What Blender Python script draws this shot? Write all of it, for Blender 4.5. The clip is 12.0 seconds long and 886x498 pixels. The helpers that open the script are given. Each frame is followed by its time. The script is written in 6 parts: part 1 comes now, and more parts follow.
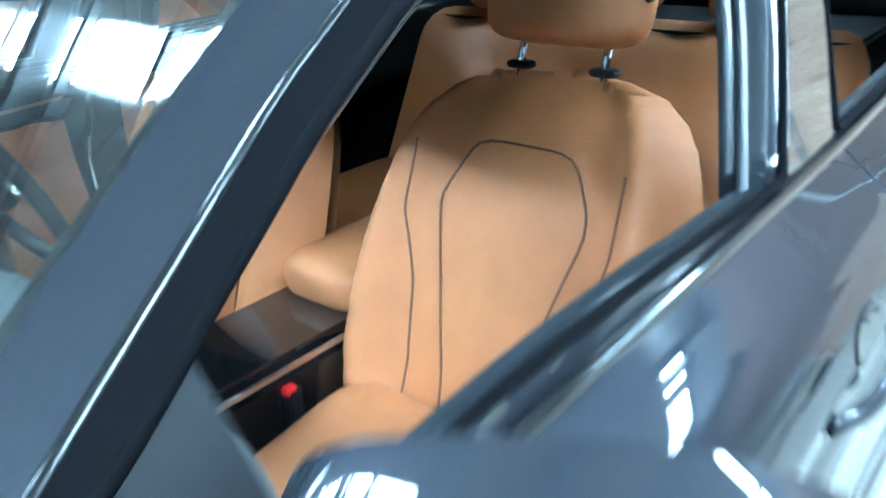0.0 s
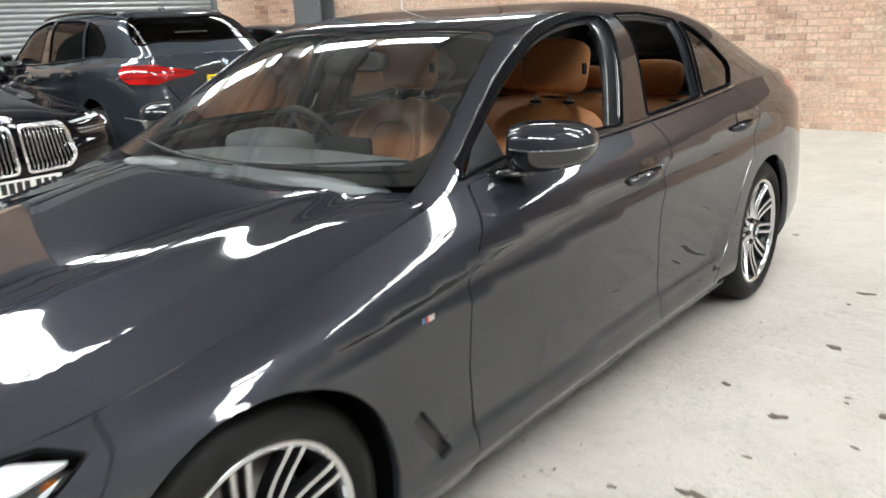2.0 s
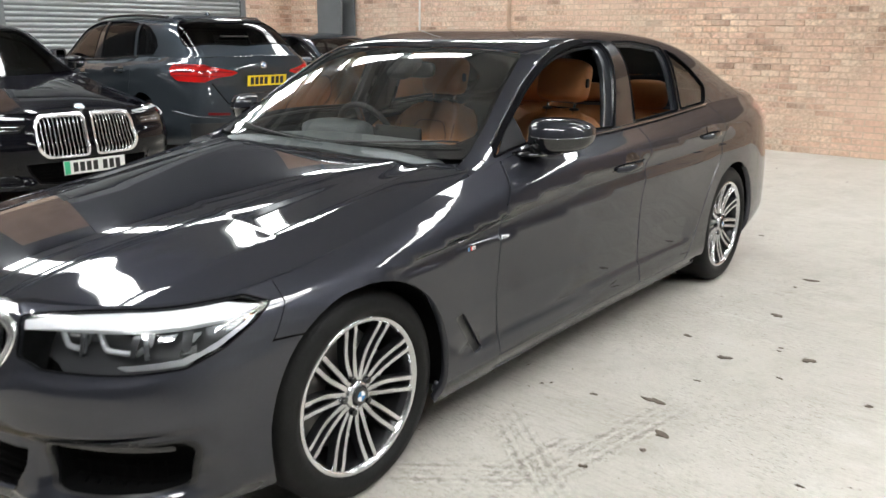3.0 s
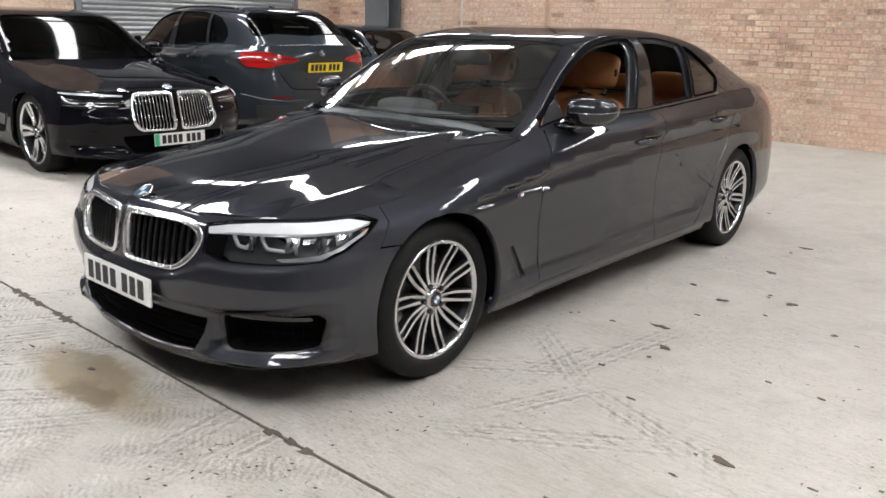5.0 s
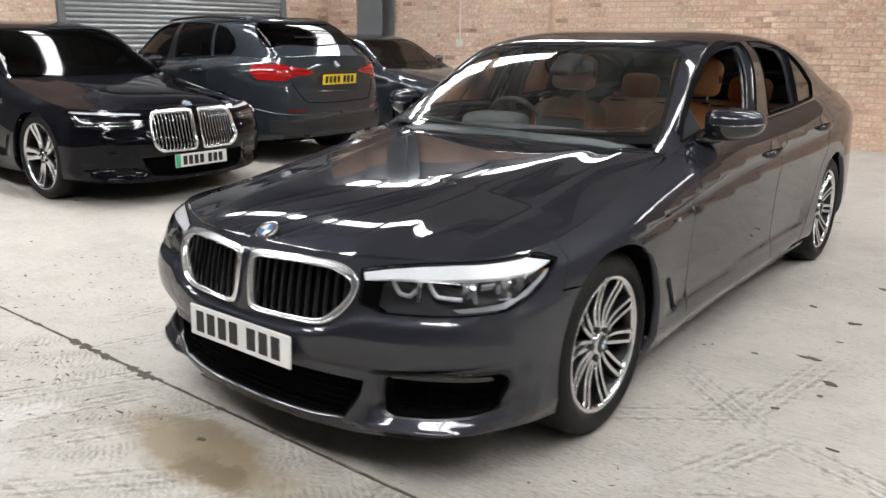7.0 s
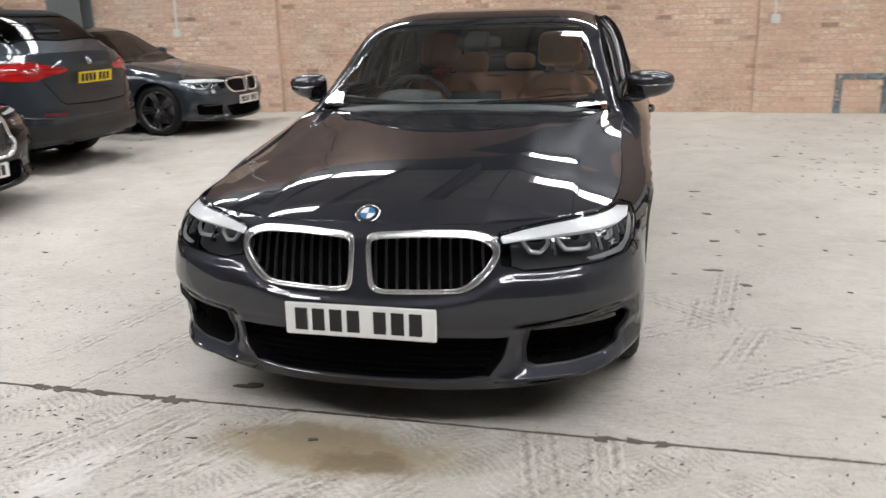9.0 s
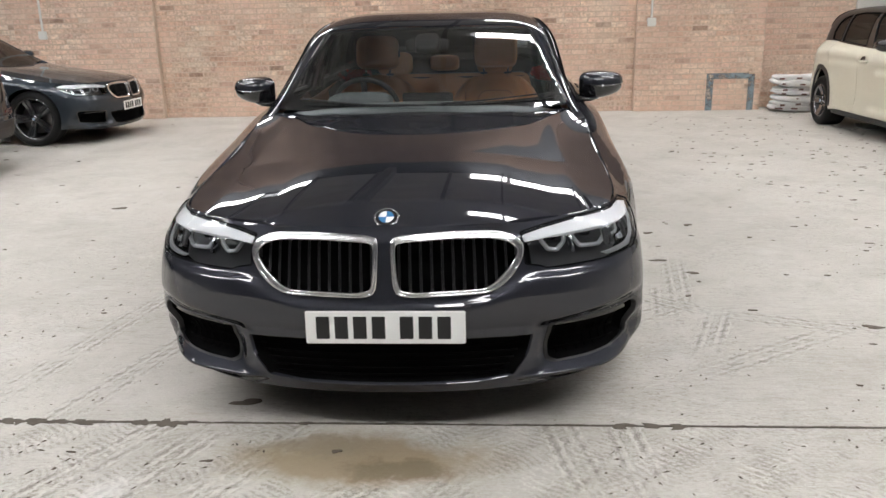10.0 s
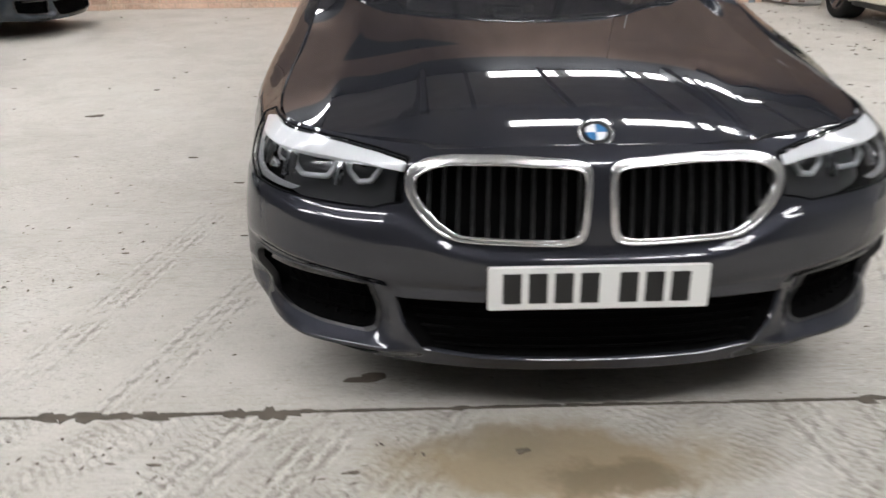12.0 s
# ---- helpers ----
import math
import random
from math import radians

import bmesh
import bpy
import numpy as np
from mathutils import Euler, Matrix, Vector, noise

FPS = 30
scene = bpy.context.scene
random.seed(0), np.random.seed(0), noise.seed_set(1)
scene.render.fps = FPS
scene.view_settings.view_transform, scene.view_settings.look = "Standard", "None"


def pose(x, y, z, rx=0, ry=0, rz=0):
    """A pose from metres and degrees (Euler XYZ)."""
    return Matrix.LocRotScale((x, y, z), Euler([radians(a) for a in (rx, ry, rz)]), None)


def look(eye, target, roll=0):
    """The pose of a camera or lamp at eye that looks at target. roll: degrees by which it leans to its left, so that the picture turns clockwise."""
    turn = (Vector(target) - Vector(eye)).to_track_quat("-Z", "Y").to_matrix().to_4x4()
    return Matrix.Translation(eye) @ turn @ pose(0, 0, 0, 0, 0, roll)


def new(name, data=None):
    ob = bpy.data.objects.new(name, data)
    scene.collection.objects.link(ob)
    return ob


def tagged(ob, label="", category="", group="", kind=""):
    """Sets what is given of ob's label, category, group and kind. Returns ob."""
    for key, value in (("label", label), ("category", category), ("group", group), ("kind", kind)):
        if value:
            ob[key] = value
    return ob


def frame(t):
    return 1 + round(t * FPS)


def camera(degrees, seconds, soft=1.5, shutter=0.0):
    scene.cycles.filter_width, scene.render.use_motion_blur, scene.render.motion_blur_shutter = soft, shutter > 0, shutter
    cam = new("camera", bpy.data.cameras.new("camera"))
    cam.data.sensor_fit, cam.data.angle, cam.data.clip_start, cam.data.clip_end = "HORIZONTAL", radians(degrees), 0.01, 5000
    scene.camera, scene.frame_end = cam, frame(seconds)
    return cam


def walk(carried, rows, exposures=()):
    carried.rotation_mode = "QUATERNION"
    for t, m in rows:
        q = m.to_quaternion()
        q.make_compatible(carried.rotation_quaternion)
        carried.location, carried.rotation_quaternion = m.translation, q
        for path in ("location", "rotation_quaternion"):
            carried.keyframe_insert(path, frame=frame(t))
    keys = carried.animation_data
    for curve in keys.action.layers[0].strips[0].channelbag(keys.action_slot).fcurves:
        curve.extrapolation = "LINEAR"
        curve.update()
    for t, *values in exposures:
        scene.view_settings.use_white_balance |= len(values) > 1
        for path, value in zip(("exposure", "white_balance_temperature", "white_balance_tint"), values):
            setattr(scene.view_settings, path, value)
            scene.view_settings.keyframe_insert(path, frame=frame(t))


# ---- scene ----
cam = camera(58.2, 12.0, shutter=0.5)
PATH = [
    (0, (1.038, 0.829, 1.291), (-0.123, 2.242, 0.482), -2.1),
    (0.2, (1.11, 0.682, 1.283), (-0.034, 2.133, 0.518), -1.4),
    (0.4, (1.188, 0.511, 1.3), (0.058, 2.005, 0.599), -1.5),
    (0.5, (1.248, 0.422, 1.322), (0.104, 1.919, 0.653), -2.0),
    (0.7, (1.35, 0.296, 1.366), (0.194, 1.792, 0.716), -0.8),
    (1, (1.535, 0.03, 1.368), (0.336, 1.524, 0.794), -0.8),
    (1.5, (1.788, -0.402, 1.385), (0.58, 1.095, 0.839), -2.2),
    (2, (2.055, -0.824, 1.369), (0.838, 0.662, 0.814), -2.5),
    (2.5, (2.24, -1.255, 1.362), (1.022, 0.23, 0.804), -1.5),
    (3, (2.466, -1.569, 1.395), (1.253, -0.068, 0.872), 0.3),
    (3.5, (2.617, -1.884, 1.411), (1.427, -0.366, 0.881), 1.6),
    (5.3, (2.923, -2.346, 1.402), (1.647, -0.905, 0.859), 1.0),
    (5.5, (2.924, -2.37, 1.419), (1.648, -0.931, 0.871), 0.5),
    (6, (2.773, -2.334, 1.412), (1.498, -0.897, 0.856), -0.3),
    (6.5, (2.456, -2.308, 1.395), (1.187, -0.86, 0.854), -0.7),
    (7, (2.062, -2.428, 1.384), (0.869, -0.909, 0.865), 0.4),
    (7.2, (1.916, -2.462, 1.381), (0.765, -0.911, 0.861), 0.4),
    (8.8, (0.979, -3.102, 1.363), (0.452, -1.25, 0.82), -1.0),
    (9, (0.849, -3.208, 1.366), (0.395, -1.34, 0.811), -1.5),
    (9.5, (0.57, -3.311, 1.388), (0.34, -1.407, 0.818), -1.8),
    (10, (0.342, -3.283, 1.374), (0.222, -1.366, 0.818), -1.3),
    (10.5, (0.183, -3.328, 1.373), (0.14, -1.412, 0.801), 0.0),
    (11, (0.022, -3.245, 1.331), (0.031, -1.346, 0.704), 0.5),
    (11.5, (-0.158, -2.937, 1.279), (-0.146, -1.071, 0.561), 0.0),
    (12, (-0.4, -2.562, 1.238), (-0.359, -0.725, 0.449), -0.6),
]
EXPOSURE = [(0.0, 2.05, 4400, -14), (0.3, 1.75, 4700, -8), (0.6, 1.4, 5400, 2), (1.0, 1.0, 6100, 5), (1.6, 0.76, 6600, 8), (2.6, 0.52, 6600, 8), (3.7, 0.25, 6650, 12), (6.0, 0.10, 6650, 13), (7.4, 0.14, 6650, 13), (9.0, 0.02, 6650, 13), (12.0, 0.0, 6600, 13)]
walk(cam, [(t, look(eye, target, roll)) for t, eye, target, roll in PATH], EXPOSURE)

# ---- world and light
world = bpy.data.worlds.new("world")
scene.world = world
world.use_nodes = True
wn = world.node_tree
sky = wn.nodes.new("ShaderNodeTexSky")
sky.sky_type, sky.sun_disc = "NISHITA", False
sky.sun_elevation, sky.sun_rotation = radians(48), radians(150)
wn.links.new(sky.outputs[0], wn.nodes["Background"].inputs[0])
wn.nodes["Background"].inputs[1].default_value = 0.1
SKYLIGHT = 27.0


# ---- materials
def material(name, color, rough=0.5, metal=0.0, coat=0.0, noise_scale=0.0, noise_amount=0.0, bump=0.0, bump_scale=200.0, spec=0.5, dark=None):
    """A principled material whose colour varies at two scales."""
    m = bpy.data.materials.new(name)
    m.use_nodes = True
    nt = m.node_tree
    p = nt.nodes["Principled BSDF"]
    p.inputs["Base Color"].default_value = (*color, 1)
    p.inputs["Roughness"].default_value = rough
    p.inputs["Metallic"].default_value = metal
    p.inputs["Coat Weight"].default_value = coat
    p.inputs["Coat Roughness"].default_value = 0.02
    p.inputs["Specular IOR Level"].default_value = spec
    if noise_amount:
        tc = nt.nodes.new("ShaderNodeTexCoord")
        n1 = nt.nodes.new("ShaderNodeTexNoise")
        n1.inputs["Scale"].default_value, n1.inputs["Detail"].default_value = noise_scale, 8
        nt.links.new(tc.outputs["Object"], n1.inputs["Vector"])
        mix = nt.nodes.new("ShaderNodeMix")
        mix.data_type = "RGBA"
        low = dark or [c * (1 - noise_amount) for c in color]
        mix.inputs[6].default_value = (*low, 1)
        mix.inputs[7].default_value = (*[min(1, c * (1 + noise_amount * 0.6)) for c in color], 1)
        nt.links.new(n1.outputs[0], mix.inputs[0])
        nt.links.new(mix.outputs[2], p.inputs["Base Color"])
    if bump:
        tc = nt.nodes.new("ShaderNodeTexCoord")
        n2 = nt.nodes.new("ShaderNodeTexNoise")
        n2.inputs["Scale"].default_value, n2.inputs["Detail"].default_value = bump_scale, 4
        nt.links.new(tc.outputs["Object"], n2.inputs["Vector"])
        b = nt.nodes.new("ShaderNodeBump")
        b.inputs["Strength"].default_value, b.inputs["Distance"].default_value = bump, 0.003
        nt.links.new(n2.outputs[0], b.inputs["Height"])
        nt.links.new(b.outputs[0], p.inputs["Normal"])
    return m


def car_paint(name, color, metal=0.55):
    """Metallic lacquer: a flaked base under a clear coat with faint dust."""
    m = material(name, color, 0.40, metal, 1.0, spec=0.0)
    nt = m.node_tree
    p = nt.nodes["Principled BSDF"]
    p.inputs["Specular Tint"].default_value = (0.2, 0.2, 0.2, 1)
    tc = nt.nodes.new("ShaderNodeTexCoord")
    flake = nt.nodes.new("ShaderNodeTexVoronoi")
    flake.inputs["Scale"].default_value = 900
    nt.links.new(tc.outputs["Object"], flake.inputs["Vector"])
    mix = nt.nodes.new("ShaderNodeMix")
    mix.data_type = "RGBA"
    mix.inputs[6].default_value = (*[c * 0.86 for c in color], 1)
    mix.inputs[7].default_value = (*[c * 1.16 for c in color], 1)
    nt.links.new(flake.outputs["Color"], mix.inputs[0])
    nt.links.new(mix.outputs[2], p.inputs["Base Color"])
    dust = nt.nodes.new("ShaderNodeTexNoise")
    dust.inputs["Scale"].default_value, dust.inputs["Detail"].default_value = 6, 8
    nt.links.new(tc.outputs["Object"], dust.inputs["Vector"])
    ramp = nt.nodes.new("ShaderNodeMapRange")
    ramp.inputs[1].default_value, ramp.inputs[2].default_value = 0.4, 0.75
    ramp.inputs[3].default_value, ramp.inputs[4].default_value = 0.006, 0.035
    nt.links.new(dust.outputs[0], ramp.inputs[0])
    nt.links.new(ramp.outputs[0], p.inputs["Coat Roughness"])
    return m


def car_glass(name, tint, ior=1.5):
    m = bpy.data.materials.new(name)
    m.use_nodes = True
    nt = m.node_tree
    nt.nodes.remove(nt.nodes["Principled BSDF"])
    clear = nt.nodes.new("ShaderNodeBsdfTransparent")
    clear.inputs[0].default_value = (*tint, 1)
    gloss = nt.nodes.new("ShaderNodeBsdfGlossy")
    gloss.inputs["Roughness"].default_value = 0.01
    fres = nt.nodes.new("ShaderNodeFresnel")
    fres.inputs[0].default_value = ior
    mix = nt.nodes.new("ShaderNodeMixShader")
    nt.links.new(fres.outputs[0], mix.inputs[0])
    nt.links.new(clear.outputs[0], mix.inputs[1])
    nt.links.new(gloss.outputs[0], mix.inputs[2])
    nt.links.new(mix.outputs[0], nt.nodes["Material Output"].inputs[0])
    return m


def wiper_dust(m, sweeps):
    """Faint dust on a windscreen: a thin film, wiped away within the sweeps, with a ridge at their rims."""
    nt = m.node_tree
    L, N = nt.links.new, nt.nodes.new
    out = nt.nodes["Material Output"]
    clean = out.inputs[0].links[0].from_socket
    tc = N("ShaderNodeTexCoord")
    ridge = None
    for cx, cy, r in sweeps:
        off = N("ShaderNodeVectorMath")
        off.operation = "SUBTRACT"
        off.inputs[1].default_value = (cx, cy, 0)
        L(tc.outputs["Object"], off.inputs[0])
        flat = N("ShaderNodeVectorMath")
        flat.operation = "MULTIPLY"
        flat.inputs[1].default_value = (1, 1.18, 0)
        L(off.outputs[0], flat.inputs[0])
        ln = N("ShaderNodeVectorMath")
        ln.operation = "LENGTH"
        L(flat.outputs[0], ln.inputs[0])
        d = N("ShaderNodeMath")
        d.operation = "SUBTRACT"
        L(ln.outputs["Value"], d.inputs[0])
        d.inputs[1].default_value = r
        ab = N("ShaderNodeMath")
        ab.operation = "ABSOLUTE"
        L(d.outputs[0], ab.inputs[0])
        rim = N("ShaderNodeMapRange")
        rim.inputs[1].default_value, rim.inputs[2].default_value = .012, .002
        rim.inputs[3].default_value, rim.inputs[4].default_value = 0, .045
        L(ab.outputs[0], rim.inputs[0])
        if ridge is None:
            ridge = rim.outputs[0]
        else:
            mx = N("ShaderNodeMath")
            mx.operation = "MAXIMUM"
            L(ridge, mx.inputs[0])
            L(rim.outputs[0], mx.inputs[1])
            ridge = mx.outputs[0]
    film = N("ShaderNodeTexNoise")
    film.inputs["Scale"].default_value, film.inputs["Detail"].default_value = 5, 8
    L(tc.outputs["Object"], film.inputs["Vector"])
    fm = N("ShaderNodeMapRange")
    fm.inputs[1].default_value, fm.inputs[2].default_value, fm.inputs[3].default_value, fm.inputs[4].default_value = .35, .75, .003, .018
    L(film.outputs[0], fm.inputs[0])
    add = N("ShaderNodeMath")
    L(fm.outputs[0], add.inputs[0])
    L(ridge, add.inputs[1])
    dust = N("ShaderNodeBsdfDiffuse")
    dust.inputs[0].default_value = (0.5, 0.5, 0.48, 1)
    mix = N("ShaderNodeMixShader")
    L(add.outputs[0], mix.inputs[0])
    L(clean, mix.inputs[1])
    L(dust.outputs[0], mix.inputs[2])
    L(mix.outputs[0], out.inputs[0])


def glowing(name, color, strength):
    m = bpy.data.materials.new(name)
    m.use_nodes = True
    p = m.node_tree.nodes["Principled BSDF"]
    p.inputs["Base Color"].default_value = (0.8, 0.8, 0.8, 1)
    p.inputs["Emission Color"].default_value = (*color, 1)
    p.inputs["Emission Strength"].default_value = strength
    return m


M_PAINT = car_paint("graphite_lacquer", (0.0285, 0.0298, 0.0375), 0.55)
M_PAINT.node_tree.nodes["Principled BSDF"].inputs["Coat IOR"].default_value = 1.56
M_BLACK_PAINT = car_paint("black_lacquer", (0.004, 0.004, 0.006), 0.0)
M_BLACK_PAINT.node_tree.nodes["Principled BSDF"].inputs["Coat IOR"].default_value = 1.30
M_GREY_PAINT = car_paint("grey_lacquer", (0.033, 0.040, 0.048), 0.45)
M_CREAM_PAINT = car_paint("cream_lacquer", (0.66, 0.635, 0.52), 0.0)
M_CHROME = material("chrome", (0.86, 0.87, 0.89), 0.10, 1.0)
M_SATIN = material("satin_aluminium", (0.55, 0.56, 0.58), 0.22, 1.0)
M_RIM = material("machined_alloy", (0.62, 0.62, 0.63), 0.2, 1.0, 0.4)
M_RIM_GREY = material("grey_alloy", (0.20, 0.20, 0.21), 0.25, 1.0, 0.4)
M_RIM_DARK = material("dark_alloy", (0.03, 0.03, 0.032), 0.35, 0.7, 0.3)
M_TRIM = material("black_plastic", (0.012, 0.012, 0.013), 0.45, bump=0.2, bump_scale=600)
M_GLOSS = material("gloss_black", (0.008, 0.008, 0.009), 0.08, 0, 0.6)
M_GLOSS_DEEP = material("deep_gloss_black", (0.004, 0.004, 0.005), 0.12, 0, 0, spec=0.25)
M_SAIL = material("dull_black_plastic", (0.008, 0.008, 0.010), 0.55, spec=0.2)
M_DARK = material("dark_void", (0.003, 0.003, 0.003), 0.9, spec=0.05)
M_RUBBER = material("tyre_rubber", (0.010, 0.010, 0.010), 0.6, spec=0.2, noise_scale=30, noise_amount=0.4, bump=0.3, bump_scale=120)
M_LEATHER = material("tan_leather", (0.54, 0.225, 0.083), 0.46, noise_scale=14, noise_amount=0.22, bump=0.5, bump_scale=420)
M_PIPING = material("brown_piping", (0.19, 0.085, 0.045), 0.6)
M_CLOTH = material("headliner", (0.035, 0.036, 0.038), 0.9, noise_scale=40, noise_amount=0.15)
M_GLASS = car_glass("car_glass", (0.80, 0.82, 0.80), 1.95)
M_SCREEN = car_glass("windscreen_glass", (0.80, 0.82, 0.80), 1.95)
wiper_dust(M_SCREEN, ((0, .184, 1.01), (-.46, .62, .60)))
M_GLASS_DARK = car_glass("tinted_glass", (0.16, 0.17, 0.17), 1.36)
M_GLASS_BLACK = car_glass("black_glass", (0.05, 0.055, 0.06), 1.24)
M_LENS = car_glass("lamp_lens", (0.93, 0.94, 0.95), 1.45)
M_LAMP_WHITE = glowing("daylight_brow", (0.9, 0.95, 1.0), 0.12)
M_LAMP_IN = material("lamp_housing", (0.085, 0.085, 0.088), 0.30, 0.35)
M_RED = material("red_lens", (0.42, 0.008, 0.008), 0.12, 0, 0.5)
M_RED_DARK = material("dark_red_reflector", (0.12, 0.008, 0.010), 0.2, 0, 0.6)
M_PLATE_W = material("white_plate", (0.78, 0.78, 0.76), 0.35)
M_PLATE_Y = material("yellow_plate", (0.80, 0.60, 0.02), 0.35)
M_PLATE_G = material("green_band", (0.05, 0.5, 0.25), 0.4)
M_INK = material("plate_black", (0.01, 0.01, 0.01), 0.5)
M_BLUE = material("badge_blue", (0.05, 0.19, 0.40), 0.2, 0, 0.8)
M_WHITE = material("badge_white", (0.75, 0.76, 0.78), 0.2, 0, 0.8)
M_MIRROR = material("mirror_glass", (0.8, 0.82, 0.84), 0.02, 1.0)
M_BUCKLE = material("red_button", (0.7, 0.02, 0.02), 0.35)
M_SLAT = material("satin_black", (0.006, 0.006, 0.007), 0.32)
M_BRIGHT = material("bright_trim", (0.88, 0.88, 0.89), 0.09, 1.0)
M_BAND = material("brushed_bright_band", (0.86, 0.86, 0.86), 0.27, 1.0)
M_GRILLE = material("black_grille", (0.009, 0.009, 0.010), 0.28)
M_PROJECTOR = material("projector_glass", (0.012, 0.012, 0.016), 0.12, spec=0.4)
M_SILVER = material("silver_reflector", (0.66, 0.67, 0.69), 0.3, 0.35)
M_AMBER = material("amber_lens", (0.32, 0.09, 0.01), 0.15, 0, 0.8)
M_SEAL = material("seal_rubber", (0.004, 0.004, 0.005), 0.7, spec=0.03)
M_BRAKE = material("brake_steel", (0.30, 0.29, 0.28), 0.4, 1.0)


# ---- shape tools
def natural(xs, ys):
    """A natural cubic spline through the points, straight beyond its ends."""
    xs, ys = np.array(xs, float), np.array(ys, float)
    n, h = len(xs), np.diff(xs)
    a, r = np.eye(n), np.zeros(n)
    for i in range(1, n - 1):
        a[i, i - 1 : i + 2] = h[i - 1], 2 * (h[i - 1] + h[i]), h[i]
        r[i] = 6 * ((ys[i + 1] - ys[i]) / h[i] - (ys[i] - ys[i - 1]) / h[i - 1])
    m = np.linalg.solve(a, r)

    def f(x):
        x = np.asarray(x, float)
        q = np.clip(x, xs[0], xs[-1])
        i = np.clip(np.searchsorted(xs, q) - 1, 0, n - 2)
        t, u, w = q - xs[i], xs[i + 1] - q, h[i]
        v = (m[i] * u**3 + m[i + 1] * t**3) / (6 * w) + (ys[i] / w - m[i] * w / 6) * u + (ys[i + 1] / w - m[i + 1] * w / 6) * t
        s0 = (ys[1] - ys[0]) / h[0] - m[1] * h[0] / 6
        s1 = (ys[-1] - ys[-2]) / h[-1] + m[-2] * h[-1] / 6
        return v + np.where(x < xs[0], (x - xs[0]) * s0, 0) + np.where(x > xs[-1], (x - xs[-1]) * s1, 0)

    return f


def inside(poly, p):
    """Which of the 2D points p lie in the closed polygon."""
    poly = np.asarray(poly, float)
    x, y, hit = p[:, 0], p[:, 1], np.zeros(len(p), bool)
    for (x0, y0), (x1, y1) in zip(poly, np.roll(poly, -1, 0)):
        if y0 != y1:
            hit ^= ((y0 > y) != (y1 > y)) & (x < (x1 - x0) * (y - y0) / (y1 - y0) + x0)
    return hit


def dense(poly, step):
    out, poly = [], np.asarray(poly, float)
    for p, q in zip(poly, np.roll(poly, -1, 0)):
        n = max(1, int(np.ceil(np.linalg.norm(q - p) / step)))
        out += [p + (q - p) * i / n for i in range(n)]
    return np.array(out)


def rounded(poly, r, n=4):
    """The polygon with its corners cut to curves of about radius r."""
    poly, out = np.asarray(poly, float), []
    for a, b, c in zip(np.roll(poly, 1, 0), poly, np.roll(poly, -1, 0)):
        da, dc = np.linalg.norm(a - b), np.linalg.norm(c - b)
        p, q = b + (a - b) / da * min(r, da * 0.45), b + (c - b) / dc * min(r, dc * 0.45)
        out += [(1 - t) ** 2 * p + 2 * t * (1 - t) * b + t * t * q for t in np.linspace(0, 1, n)]
    return np.array(out)


def link_mesh(name, verts, faces, mat, normals=None, smooth=True):
    me = bpy.data.meshes.new(name)
    me.from_pydata([tuple(v) for v in verts], [], [tuple(int(i) for i in f) for f in faces])
    if smooth:
        me.polygons.foreach_set("use_smooth", [True] * len(me.polygons))
    me.materials.append(mat)
    me.update()
    if normals is not None:
        me.normals_split_custom_set_from_vertices([tuple(n) for n in normals])
    return me


def part(name, me, parent, label="", mat=None):
    """One mesh object under a thing or part."""
    if isinstance(me, bmesh.types.BMesh):
        data = bpy.data.meshes.new(name)
        me.to_mesh(data)
        me.free()
        data.materials.append(mat)
        me = data
    ob = new(name, me)
    ob.parent = parent
    return tagged(ob, label)


